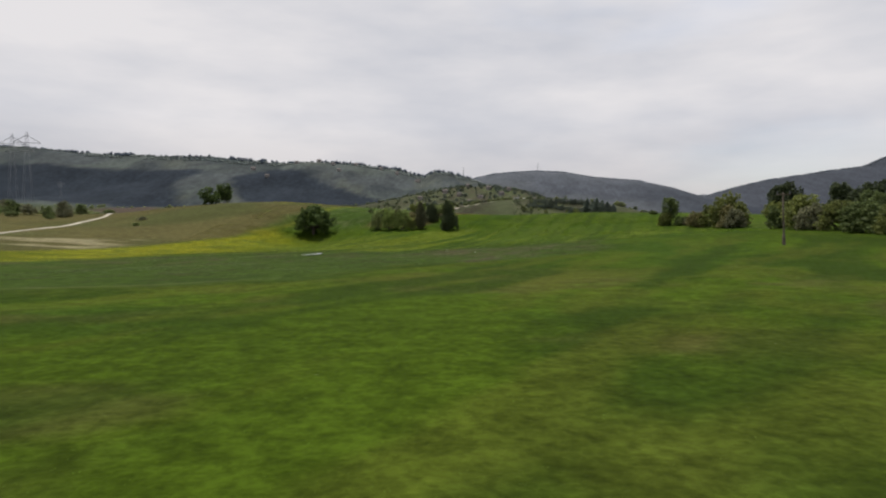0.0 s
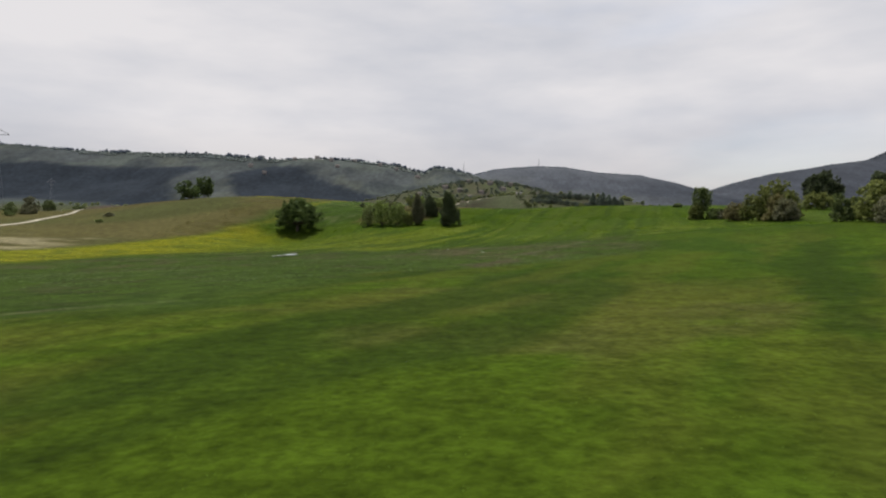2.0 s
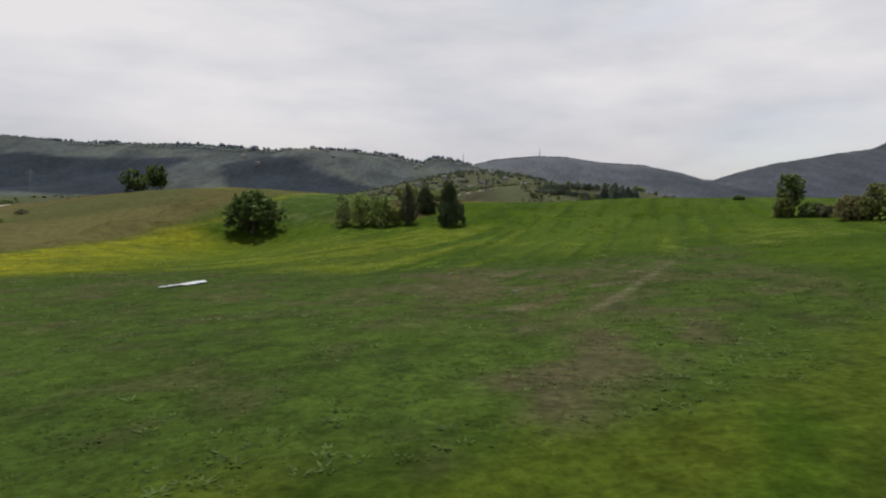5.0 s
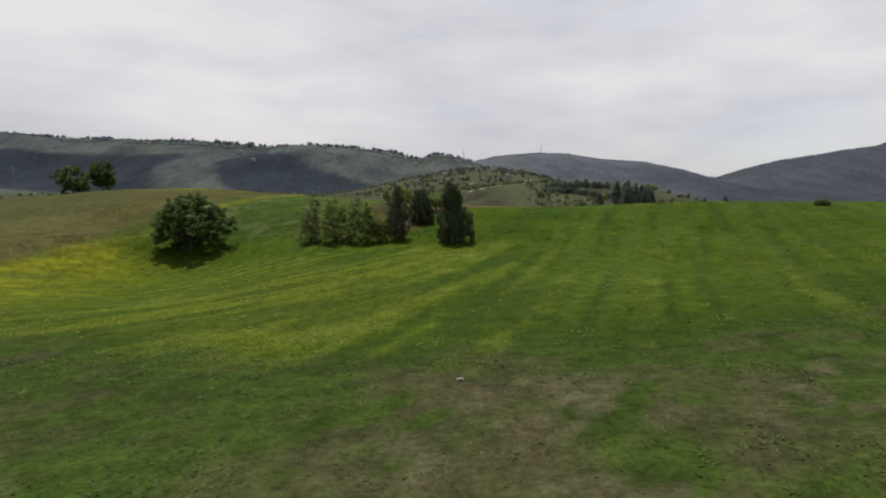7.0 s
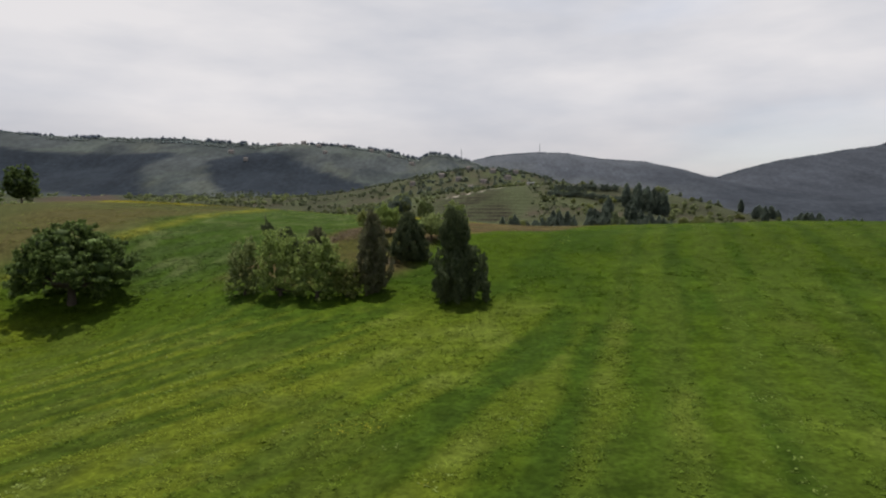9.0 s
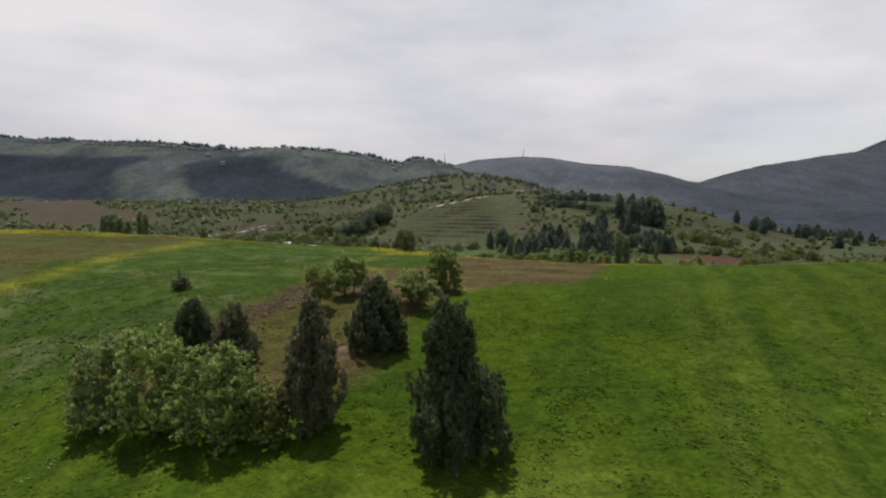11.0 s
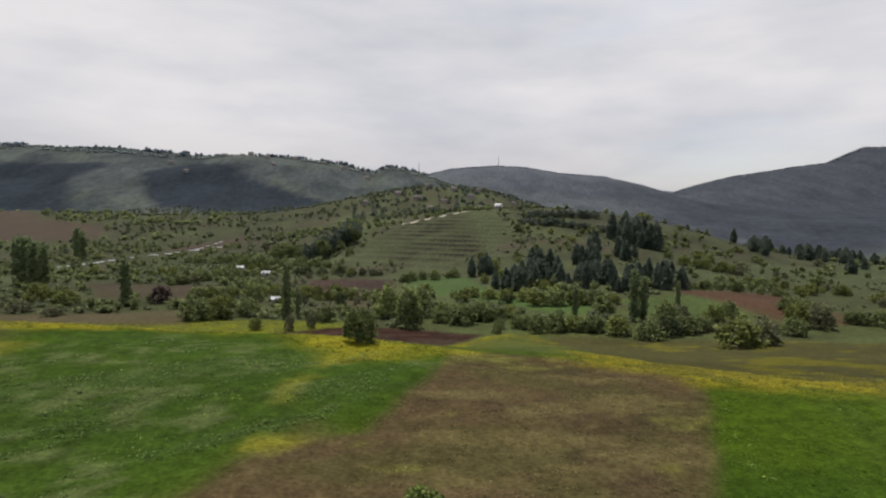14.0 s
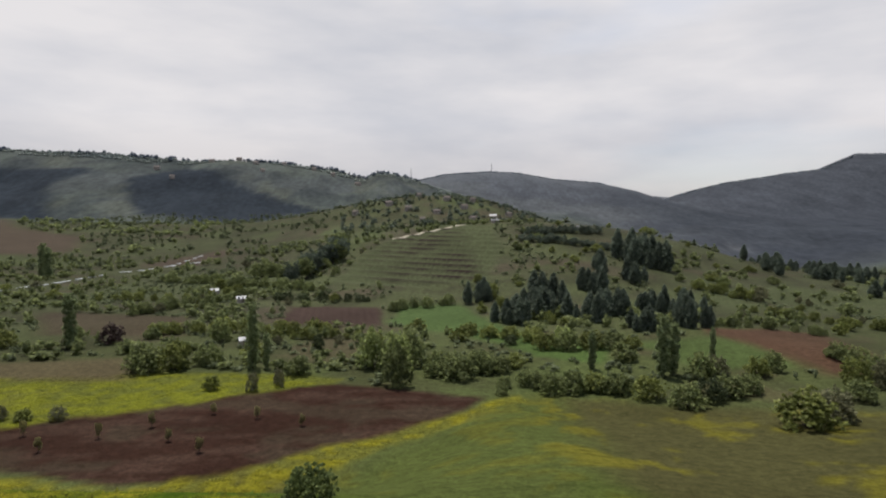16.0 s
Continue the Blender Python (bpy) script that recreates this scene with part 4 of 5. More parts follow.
# ---- trees on the dry hill ----
plant("broadleaf_tree", "bush", M_OAK, -90.5, 218.0, 6.8, 7.8, "rounded dark-green tree on the dry hill", "tree", "pair of trees on the dry hill", 70, 0.34, 60)
plant("broadleaf_tree", "round", M_OAK, -88.0, 226.5, 7.6, 6.4, "dark-green tree with a bare stem on the dry hill", "tree", "pair of trees on the dry hill", 70, 0.34, 61)
for n, (x, y, h, w) in enumerate([(-98.5, 180.8, 1.3, 3.6), (-93.0, 166.0, 0.9, 2.4), (-133, 224, 1.8, 4.6), (-140, 205, 2.4, 4.0), (-147, 208, 4.0, 5.0), (-152, 196, 2.2, 5.0),
                                  (-158, 214, 4.6, 6.0), (-165, 205, 3.4, 6.5), (-170, 222, 5.2, 7.0), (-178, 230, 6.5, 8.0), (-150, 180, 1.8, 4), (-190, 240, 7, 8), (-139.6, 208, 3.0, 4.4), (-144, 224, 4.2, 5.0), (-136.5, 193, 2.0, 3.6), (-152, 226, 5.5, 6.0), (-160, 236, 5.0, 7.0), (-168, 196, 3.4, 5.0), (-180, 212, 5.0, 7.0)]):
    plant("bush", "bush", M_SHRUB if n % 3 else M_DUSKY, x, y, h, w, "scrubby green bush on the dry hill", "shrub", "bushes on the dry hill", 50, 0.3, 70 + n % 4, made=(4.0, 5.0))

# ---- trees of the valley ----
POPLARS = "poplars in the valley"
for n, (x, y, h, w) in enumerate([(-28.5, 322.5, 15.5, 3.2), (-82, 351.5, 15.0, 4.2), (47, 314, 8.6, 2.2), (59.4, 305.5, 13.4, 3.4), (62.2, 306.5, 11.6, 3.0), (73, 310.5, 8.8, 1.6),
                                  (-144, 409, 20, 6), (-139, 404, 19, 6), (-150, 414, 20, 6), (-134, 402, 17, 5), (-199, 556, 20, 6), (-190, 545, 18, 6), (-25.5, 323, 8.5, 2.0)]):
    plant("poplar_tree", "poplar", M_POPLAR, x, y, h, w * 0.88, "tall narrow dark-green poplar", "tree", POPLARS, 130, 0.28, 80 + n % 3, made=(14.0, 3.4))

VALLEY = "trees and bushes of the valley"
LOOKS = {M_VALE_HAZED: "mid-green bush among the valley plots", M_OLIVE: "olive-green bush among the valley plots", M_DUSKY: "dull brown-green bush among the valley plots",
         M_PINE: "dark-green tree among the valley plots", M_YOUNG: "pale-green spring tree among the valley plots", M_PLUM: "round dark-purple plum tree among the valley plots"}


def valley_plant(n, x, y, h, w, m, kind="dome"):
    plant("bush" if h < 6 else "broadleaf_tree", kind, m, x, y, h, w, LOOKS[m] if h < 6 else LOOKS[m].replace("bush", "tree"), "shrub" if h < 6 else "tree", VALLEY, 40, 0.36, 90 + n % 4, 1, (5.0, 6.0))


WEST_PLOTS = [
    (-73.6, 356, 5.6, 6.6, M_PLUM), (-45, 357, 6.4, 6.2, M_VALE_HAZED), (-52, 322, 6.0, 8.0, M_VALE_HAZED), (-46, 324, 6.4, 8.0, M_OLIVE), (-52.7, 288.7, 2.4, 3.0, M_DUSKY), (-58.6, 289.1, 2.0, 3.0, M_OLIVE),
    (-62.5, 289.4, 2.4, 2.6, M_DUSKY), (-66, 372, 3.4, 9.0, M_VALE_HAZED), (-58, 374, 3.4, 8.0, M_VALE_HAZED), (-50, 378, 3.6, 8.0, M_OLIVE), (-92, 330, 2.4, 6, M_DUSKY), (-100, 352, 5.0, 8.0, M_OLIVE),
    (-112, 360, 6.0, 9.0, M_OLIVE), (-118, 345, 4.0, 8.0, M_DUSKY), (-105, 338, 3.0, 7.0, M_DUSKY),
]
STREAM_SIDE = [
    (-40, 328, 5.0, 7.0, M_VALE_HAZED), (-36, 352, 5.2, 6.0, M_VALE_HAZED), (-31, 334, 4.2, 6.0, M_OLIVE), (-20, 307.5, 3.6, 2.4, M_DUSKY), (-24.6, 304.5, 3.8, 2.6, M_DUSKY), (-33, 306, 3.0, 3.6, M_OLIVE),
    (-16.5, 344, 4.0, 3.2, M_PINE), (12.5, 317, 4.8, 5.0, M_VALE_HAZED), (17, 316.5, 4.6, 5.0, M_VALE_HAZED), (22, 316, 4.8, 5.4, M_VALE_HAZED), (3.4, 306, 8.6, 6.6, M_VALE_HAZED), (-1.5, 322, 9.0, 7.4, M_YOUNG),
    (7.0, 324, 8.4, 7.0, M_VALE_HAZED), (4.0, 316, 9.4, 7.0, M_YOUNG), (-42, 380, 3.4, 7.4, M_VALE_HAZED),
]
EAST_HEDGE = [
    (66.3, 270.5, 5.8, 9.4, M_OLIVE), (73.5, 274.0, 5.2, 7.0, M_DUSKY), (33.5, 298.0, 4.4, 4.6, M_VALE_HAZED), (38, 298.5, 4.8, 5.2, M_VALE_HAZED), (42.5, 299, 3.8, 5.0, M_OLIVE), (24, 298.5, 2.0, 2.6, M_VALE_HAZED),
    (46.5, 297, 4.2, 5.6, M_VALE_HAZED), (51, 293, 4.4, 6.0, M_OLIVE), (55.5, 287, 4.4, 6.6, M_VALE_HAZED), (61, 290, 4.6, 6.0, M_PINE), (66, 292, 4.2, 6.6, M_VALE_HAZED), (71, 293, 3.8, 5.0, M_VALE_HAZED),
    (66.5, 303, 5.4, 6.4, M_VALE_HAZED), (71, 305, 4.0, 5.0, M_DUSKY), (79, 303, 3.8, 5.4, M_OLIVE), (84, 306, 4.0, 5.0, M_VALE_HAZED), (95, 296, 5.6, 6.0, M_OLIVE), (100, 294, 5.6, 6.0, M_DUSKY),
    (104, 300, 5.0, 6.4, M_VALE_HAZED), (88, 286, 4.0, 6.0, M_VALE_HAZED),
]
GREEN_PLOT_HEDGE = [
    (27, 315.5, 3.6, 4.6, M_VALE_HAZED), (34.7, 343, 2.8, 3.6, M_PINE), (42, 336, 4.4, 6.8, M_OLIVE), (47, 333, 5.0, 7.0, M_VALE_HAZED), (53, 332, 4.6, 6.8, M_OLIVE), (58, 330, 4.4, 6.4, M_VALE_HAZED),
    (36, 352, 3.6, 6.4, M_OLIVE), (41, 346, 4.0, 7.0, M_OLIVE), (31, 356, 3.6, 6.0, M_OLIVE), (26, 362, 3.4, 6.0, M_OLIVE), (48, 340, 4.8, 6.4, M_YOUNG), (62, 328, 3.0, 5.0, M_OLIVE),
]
for n, (x, y, h, w, m) in enumerate(WEST_PLOTS + STREAM_SIDE + EAST_HEDGE + GREEN_PLOT_HEDGE):
    valley_plant(n, x, y, h, w, m)

rng = np.random.default_rng(12)
WOOD = "dark conifer wood on the hillside"
KNOTS = [(42, 381, 5), (50, 390, 5), (38, 418, 4), (62, 387, 5), (64, 420, 4), (78, 383, 5), (86, 424, 4), (96, 391, 5), (101, 381, 4), (98, 452, 3), (88, 350, 3), (70, 375, 4), (72, 346, 2), (56, 400, 4), (108, 434, 2)]
n = 0
for kx, ky, count in KNOTS:
    for k in range(int(count * 2.4)):
        x, y, h = kx + rng.normal() * 2.6, ky + rng.normal() * 4.0, rng.uniform(4.5, 9.5)
        plant("pine_tree", "pine", M_FAR_PINE_HAZED, x, y, h, h * rng.uniform(0.42, 0.66), "dark conifer in a small hillside wood", "tree", WOOD, 26, 0.42, 100 + n % 3, 1, (9.0, 4.4))
        n += 1
for n in range(26):
    x, y = rng.uniform(-46, -24), 0
    y = 545 + (x + 24) * 2.2 + rng.uniform(-14, 26)
    h = rng.uniform(7, 13)
    plant("broadleaf_tree", "round", M_FAR_PINE_HAZED if n % 3 else M_VALE_HAZED, x, y, h, h * 0.7, "dark tree in a thicket below the terraces", "tree", "thicket below the terraces", 20, 0.6, 110 + n % 3, 1, (9.0, 6.5))
for n in range(20):
    x, y, h = 122 + rng.uniform(-4, 16), 474 + rng.uniform(-10, 14), rng.uniform(9, 15)
    plant("pine_tree", "pine", M_FAR_PINE_HAZED, x, y, h, h * 0.5, "dark conifer in a clump on the hill", "tree", "conifer clump on the hill", 26, 0.42, 100 + n % 3, 1, (9.0, 4.4))
for n in range(34):
    t = n % 17 / 16
    x, y = (74 + 46 * t, 508 - 6 * t) if n < 17 else (80 + 44 * t, 526 + 8 * t)
    plant("broadleaf_tree", "bush", M_FAR_PINE_HAZED, x + rng.uniform(-1, 1), y + rng.uniform(-2, 2), rng.uniform(3.5, 5.5), rng.uniform(4, 6), "dark shrub in a hedge along a hill terrace", "shrub", "hedges on the hill", 20, 0.5, 94, 1, (5.0, 6.0))

for n in range(26):
    x, y, h = rng.uniform(205, 335), 0, rng.uniform(5, 10)
    y = 505 + 0.42 * (x - 205) + rng.uniform(-22, 30)
    plant("pine_tree", "pine", M_FAR_PINE_HAZED, x, y, h, h * rng.uniform(0.5, 0.8), "dark pine on the slope above the side valley", "tree", "pines above the side valley", 26, 0.42, 100 + n % 3, 1, (9.0, 4.4))
for n, (x, y) in enumerate([(-31, 277), (-20, 287), (-42, 279), (-28, 290), (-48, 274), (-36, 284), (-12, 283), (-25, 272), (-54, 281)]):
    plant("sapling", "round", M_RUSSET, x, y, 2.0 + 0.3 * (n % 3), 1.1, "thin brownish sapling in the red ploughed plot", "tree", "saplings in the ploughed plot", 210, 0.07, 130 + n % 2, 2, (2.2, 1.1))

# hedges along the edges of the valley plots: line, height, spacing, leaves
HEDGES = [
    ([(-88, 404), (-80, 429), (-61, 453)], 4.2, 5.0, M_VALE_HAZED), ([(-118, 519), (-76, 494), (-27, 458)], 4.6, 6.0, M_VALE_HAZED), ([(-65, 368), (-46, 371), (-16, 364)], 4.0, 5.0, M_OLIVE),
    ([(-44, 441), (-1, 429)], 3.6, 5.0, M_PINE), ([(-30, 361), (-1, 357)], 2.6, 4.0, M_OLIVE), ([(4, 410), (26, 417)], 3.6, 4.4, M_VALE_HAZED), ([(12, 315), (19, 313), (27, 312)], 4.2, 3.4, M_VALE_HAZED),
    ([(26, 305), (48, 298)], 3.2, 3.6, M_VALE_HAZED), ([(133, 430), (149, 415)], 4.0, 4.0, M_OLIVE), ([(134, 391), (151, 370), (160, 360)], 3.4, 4.4, M_OLIVE), ([(94, 350), (127, 346)], 3.0, 4.0, M_VALE_HAZED),
    ([(104, 316), (111, 302), (120, 296)], 4.0, 4.0, M_VALE_HAZED), ([(41, 446), (46, 405), (57, 366)], 3.4, 5.0, M_OLIVE), ([(-66, 518), (-46, 512), (-30, 522)], 6.5, 4.0, M_VALE_HAZED), ([(-120, 452), (-90, 448), (-62, 470)], 3.8, 6.0, M_OLIVE),
]
for n, (line, tall, gap, m) in enumerate(HEDGES):
    p = np.array(line, float)
    run = np.concatenate([[0], np.cumsum(np.hypot(*np.diff(p, axis=0).T))])
    for k, d in enumerate(np.arange(0, run[-1], gap)):
        x, y = np.interp(d, run, p[:, 0]) + rng.normal() * 0.8, np.interp(d, run, p[:, 1]) + rng.normal() * 1.6
        h = tall * rng.uniform(0.6, 1.25)
        plant("hedge_shrub", "dome", m, x, y, h, h * rng.uniform(1.1, 1.6), LOOKS[m].replace("among the valley plots", "in a hedge between valley plots"), "shrub", "hedges between the valley plots", 40, 0.36, 90 + k % 4, 1, (5.0, 6.0))
for n in range(34):
    t = rng.uniform(0, 1)
    x, y, h = 215 + 120 * t + rng.normal() * 16, 480 + 190 * t + rng.normal() * 30, rng.uniform(4, 9)
    plant("pine_tree", "pine", M_FAR_PINE_HAZED, x, y, h, h * rng.uniform(0.5, 0.8), "dark pine on the slope above the side valley", "tree", "pines above the side valley", 26, 0.42, 100 + n % 3, 1, (9.0, 4.4))

for n in range(11):
    x, y = 27 + 3.2 * n + rng.normal() * 0.5, 604 + 1.6 * n + rng.normal()
    plant("hedge_shrub", "bush", M_PINE, x, y, rng.uniform(2.2, 3.6), rng.uniform(2.2, 3.2), "small dark shrub in a row above the hill road", "shrub", "row above the hill road", 34, 0.42, 90 + n % 4, 1, (5.0, 6.0))

# scattered scrub on the slopes, away from the plots
PLOTS = (MAROON_PLOT, GREEN_PLOT, MAROON_SLOPE, SIDE_GREEN, RED_PLOUGH, VALLEY_YELLOW, TERRACES, EAST_SLOPE, GREEN_SLOPE, BROWN_STRIP, OLD_FIELD)
placed = 0
while placed < 110:
    x, y = rng.uniform(-190, 240), rng.uniform(312, 560)
    p = np.array([x]), np.array([y])
    if max(region(*p, plot, 2)[0] for plot in PLOTS) > 0.3 or layered(*p, 40, 141)[0] < 0.47:
        continue
    m = (M_VALE_HAZED, M_OLIVE, M_VALE_HAZED, M_DUSKY, M_OLIVE)[placed % 5]
    h = rng.uniform(1.6, 4.6)
    plant("bush", "bush", m, x, y, h, h * rng.uniform(1.1, 1.8), LOOKS[m], "shrub", "scrub of the valley slopes", 22, 0.5, 94, 1, (5.0, 6.0))
    placed += 1


def far_form(seed, leafy):
    """A small far plant of unit size: a heart and some leaf sprays."""
    r = np.random.default_rng(seed)
    pieces = [lump(r, (0, 0, 0), (0.55, 0.55, 0.6) if leafy else (1, 1, 1), 1, 0.25)]
    if leafy:
        for k in range(10):
            d = r.normal(size=3)
            d /= np.linalg.norm(d)
            pieces.append(leaves(r, 5, d * r.uniform(0.45, 0.95), (0.34, 0.34, 0.28), 0.36, 0.1, 1.0, 0.4))
    return joined(pieces)


FORMS = {leafy: [far_form(200 + k, leafy) for k in range(5)] for leafy in (True, False)}


def scatter(name, label, mat, spots, heights, widths, leafy, seed):
    """Far trees, past counting, as one mesh."""
    r = np.random.default_rng(seed)
    ground_z = surface(spots[:, 0], spots[:, 1])
    which = r.integers(0, 5, len(spots))
    turn = r.uniform(0, 6.28, len(spots))
    pieces = []
    for k, (v, f) in enumerate(FORMS[leafy]):
        m = which == k
        n = int(m.sum())
        c, s = np.cos(turn[m])[:, None], np.sin(turn[m])[:, None]
        w, h, at = widths[m][:, None] * 0.5, heights[m][:, None], spots[m]
        px = (v[None, :, 0] * c - v[None, :, 1] * s) * w + at[:, :1]
        py = (v[None, :, 0] * s + v[None, :, 1] * c) * w + at[:, 1:]
        pz = v[None, :, 2] * h * 0.52 + ground_z[m][:, None] + h * 0.42
        pieces.append((np.stack([px, py, pz], 2).reshape(-1, 3), (f[None] + (np.arange(n) * len(v))[:, None, None]).reshape(-1, 3)))
    return tagged(new(name, mesh_from(name, *joined(pieces), mat, True)), label, "forest", kind="stuff")


def spots_where(seed, count, x0, x1, y0, y1, keep):
    r = np.random.default_rng(seed)
    p = np.stack([r.uniform(x0, x1, count * 4), r.uniform(y0, y1, count * 4)], 1)
    return p[keep(p[:, 0], p[:, 1])][:count]


TUNNEL_LAND = [(-192, 480), (-186, 520), (-172, 570), (-150, 600), (-145, 650), (-122, 650), (-126, 595), (-140, 568), (-160, 530), (-168, 480)]
BELOW_TUNNELS = [(-168, 480), (-160, 530), (-140, 568), (-120, 560), (-140, 500), (-150, 460)]
r = np.random.default_rng(5)
s = spots_where(1, 2700, -460, 460, 520, 1120, lambda x, y: (layered(x, y, 45, 151) > 0.46 + 0.06 * smooth(90, 130, x) + 0.07 * mound(x, y, 60, 680, 110, 150, 1.0)) & (region(x, y, TUNNEL_LAND, 2) < 0.2) & (region(x, y, BELOW_TUNNELS, 2) < 0.2) & (region(x, y, FAR_BROWN, 5) < 0.2) & (region(x, y, TERRACES, 8) < 0.2) & (region(x, y, ROAD_BROWN, 5) < 0.2) & (np.abs(x - 40) + np.abs(y - 590) > 45))
scatter("far_scrub", "scattered green scrub and small trees on the far slopes", M_FAR_LEAF_HAZED, s, r.uniform(1.0, 5.0, len(s)), r.uniform(2.2, 6.5, len(s)), True, 2)
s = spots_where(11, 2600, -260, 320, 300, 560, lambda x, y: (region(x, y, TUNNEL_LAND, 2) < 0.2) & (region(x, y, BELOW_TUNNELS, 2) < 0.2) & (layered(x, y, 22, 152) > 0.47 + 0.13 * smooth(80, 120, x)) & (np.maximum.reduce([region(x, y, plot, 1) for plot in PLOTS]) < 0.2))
scatter("undergrowth", "low green undergrowth between the valley plots", M_FAR_LEAF_HAZED, s, r.uniform(0.5, 1.9, len(s)), r.uniform(0.9, 3.2, len(s)), True, 12)
s = spots_where(17, 1250, -260, 300, 318, 640, lambda x, y: (layered(x, y, 34, 153) > 0.5 - 0.05 * (1 - smooth(-70, -40, x)) + 0.12 * smooth(80, 120, x)) & (region(x, y, TUNNEL_LAND, 2) < 0.2) & (np.maximum.reduce([region(x, y, plot, 2) for plot in PLOTS]) < 0.2))
scatter("hedge_scrub", "soft grey-green hedges and thickets between the valley plots, paled for haze", M_VALE_HAZED, s, r.uniform(1.8, 4.4, len(s)), r.uniform(2.6, 6.0, len(s)), True, 18)
s = spots_where(19, 220, -640, -180, 640, 1060, lambda x, y: (layered(x, y, 60, 154) > 0.5) & (region(x, y, FAR_BROWN, 5) < 0.2))
scatter("far_thicket", "soft green thickets beside the brown fields of the plain", M_VALE_HAZED, s, r.uniform(3, 7, len(s)), r.uniform(5, 12, len(s)), True, 20)
s = spots_where(13, 300, -40, 190, 640, 880, lambda x, y: x > -1e9)
scatter("hamlet_trees", "trees between the houses of the hamlet", M_FAR_PINE_HAZED, s, r.uniform(2.5, 6, len(s)), r.uniform(3, 7, len(s)), True, 14)
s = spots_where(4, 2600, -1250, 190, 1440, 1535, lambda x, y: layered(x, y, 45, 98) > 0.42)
scatter("ridge_woodland", "open woodland along the ridge's crest, paled and greyed for haze", M_RIDGE_LEAF_HAZED, s, r.uniform(1.6, 4, len(s)), r.uniform(3.5, 7, len(s)), False, 5)
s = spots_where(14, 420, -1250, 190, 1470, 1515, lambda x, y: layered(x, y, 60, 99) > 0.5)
scatter("skyline_trees", "single taller trees along the ridge's crest", M_RIDGE_HAZED, s, r.uniform(5, 10, len(s)), r.uniform(4, 8, len(s)), False, 15)
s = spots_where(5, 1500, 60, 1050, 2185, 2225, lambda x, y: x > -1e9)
scatter("mountain_forest", "trees along the back mountain's crest, tinted blue for haze", M_BACK_HAZED, s, r.uniform(2, 5, len(s)), r.uniform(6, 11, len(s)), False, 6)
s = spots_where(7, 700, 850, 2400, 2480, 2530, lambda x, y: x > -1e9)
scatter("mountain_forest", "trees along the high mountain's crest, tinted blue for haze", M_BACK_HAZED, s, r.uniform(1.5, 3.5, len(s)), r.uniform(6, 12, len(s)), False, 8)


# ---- crop leaves, weeds and flowers close to the flight ----
def tufts(name, label, seed, count, x0, x1, y0, y1, tall, wide, blades, keep=None, lift=1.0, colour=None):
    r = np.random.default_rng(seed)
    x, y = r.uniform(x0, x1, count), r.uniform(y0, y1, count)
    if keep is not None:
        k = keep(x, y)
        x, y = x[k], y[k]
    n = len(x)
    foot = np.stack([x, y, surface(x, y) - 0.02], 1)
    a = r.uniform(0, 6.28, (n, blades))
    size = r.uniform(0.5, 1.5, (n, 1)) * np.ones((1, blades))
    lean = np.stack([np.cos(a), np.sin(a), np.zeros_like(a)], 2)
    across = np.stack([-np.sin(a), np.cos(a), np.zeros_like(a)], 2) * (wide * size)[:, :, None] * 0.5
    base = foot[:, None] + lean * (wide * 0.5 * size)[:, :, None]
    tip = base + lean * (tall * size * r.uniform(0.7, 1.4, (n, blades)))[:, :, None]
    tip[:, :, 2] += tall * size * r.uniform(0.12, 0.45, (n, blades))
    verts = np.stack([base - across, base + across, tip], 2).reshape(-1, 3)
    faces = np.arange(len(verts)).reshape(-1, 3)
    mesh = mesh_from(name, verts, faces, M_TUFT)
    c = crop_colour(x, y) * lift if colour is None else np.tile(np.array(colour), (n, 1))
    c = c * r.uniform(0.75, 1.4, (n, 1))
    set_colours(mesh, np.repeat(c, blades * 3, 0))
    return tagged(new(name, mesh), label, "grass", kind="stuff")


tufts("crop_tufts", "low leaves of green crop in the nearest part of the field", 21, 90000, -34, 34, -18, 60, 0.06, 0.035, 4, lambda x, y: np.abs(x) < 14 + layered(x, y, 8, 162) * 22, 1.9)
tufts("weed_tufts", "low weeds in the shallow trough", 22, 60000, -50, 46, 34, 105, 0.12, 0.09, 4, lambda x, y: (layered(x, y, 5, 163) > 0.45) & (region(x, y, WEEDY, 3) > 0.3), 1.8)
tufts("crop_tufts", "leaves of crop and mustard on the rising field", 23, 120000, -66, 64, 98, 160, 0.17, 0.12, 4, lambda x, y: (drill(x, y) > 0.45) & (layered(x, y, 2.2, 172) > 0.42), 2.2)
tufts("crop_tufts", "leaves of crop and dry grass along the crest", 24, 90000, -60, 64, 158, 222, 0.15, 0.12, 4, lambda x, y: (drill(x, y) > 0.45) & (layered(x, y, 2.2, 173) > 0.42), 2.2)
tufts("mustard_flowers", "yellow mustard flowers along the crest and the lower fields", 25, 60000, -100, 60, 205, 325, 0.26, 0.26, 4,
      lambda x, y: np.maximum.reduce([region(x, y, CREST_YELLOW, 2), region(x, y, BUSH_YELLOW, 2), 0.8 * region(x, y, EAST_YELLOW, 2), region(x, y, LIP, 2), region(x, y, VALLEY_YELLOW, 2)]) > 0.5, 1.6)
tufts("mustard_flowers", "yellow mustard flowers in a band across the slope", 31, 110000, -110, 4, 68, 158, 0.15, 0.085, 3,
      lambda x, y: (region(x, y, MUSTARD, 2) > 0.5) & (drill(x, y) > 0.45) & (layered(x, y, 3, 169) > 0.40 + 0.34 * smooth(-58, -34, x)), 1, (0.300, 0.290, 0.026))
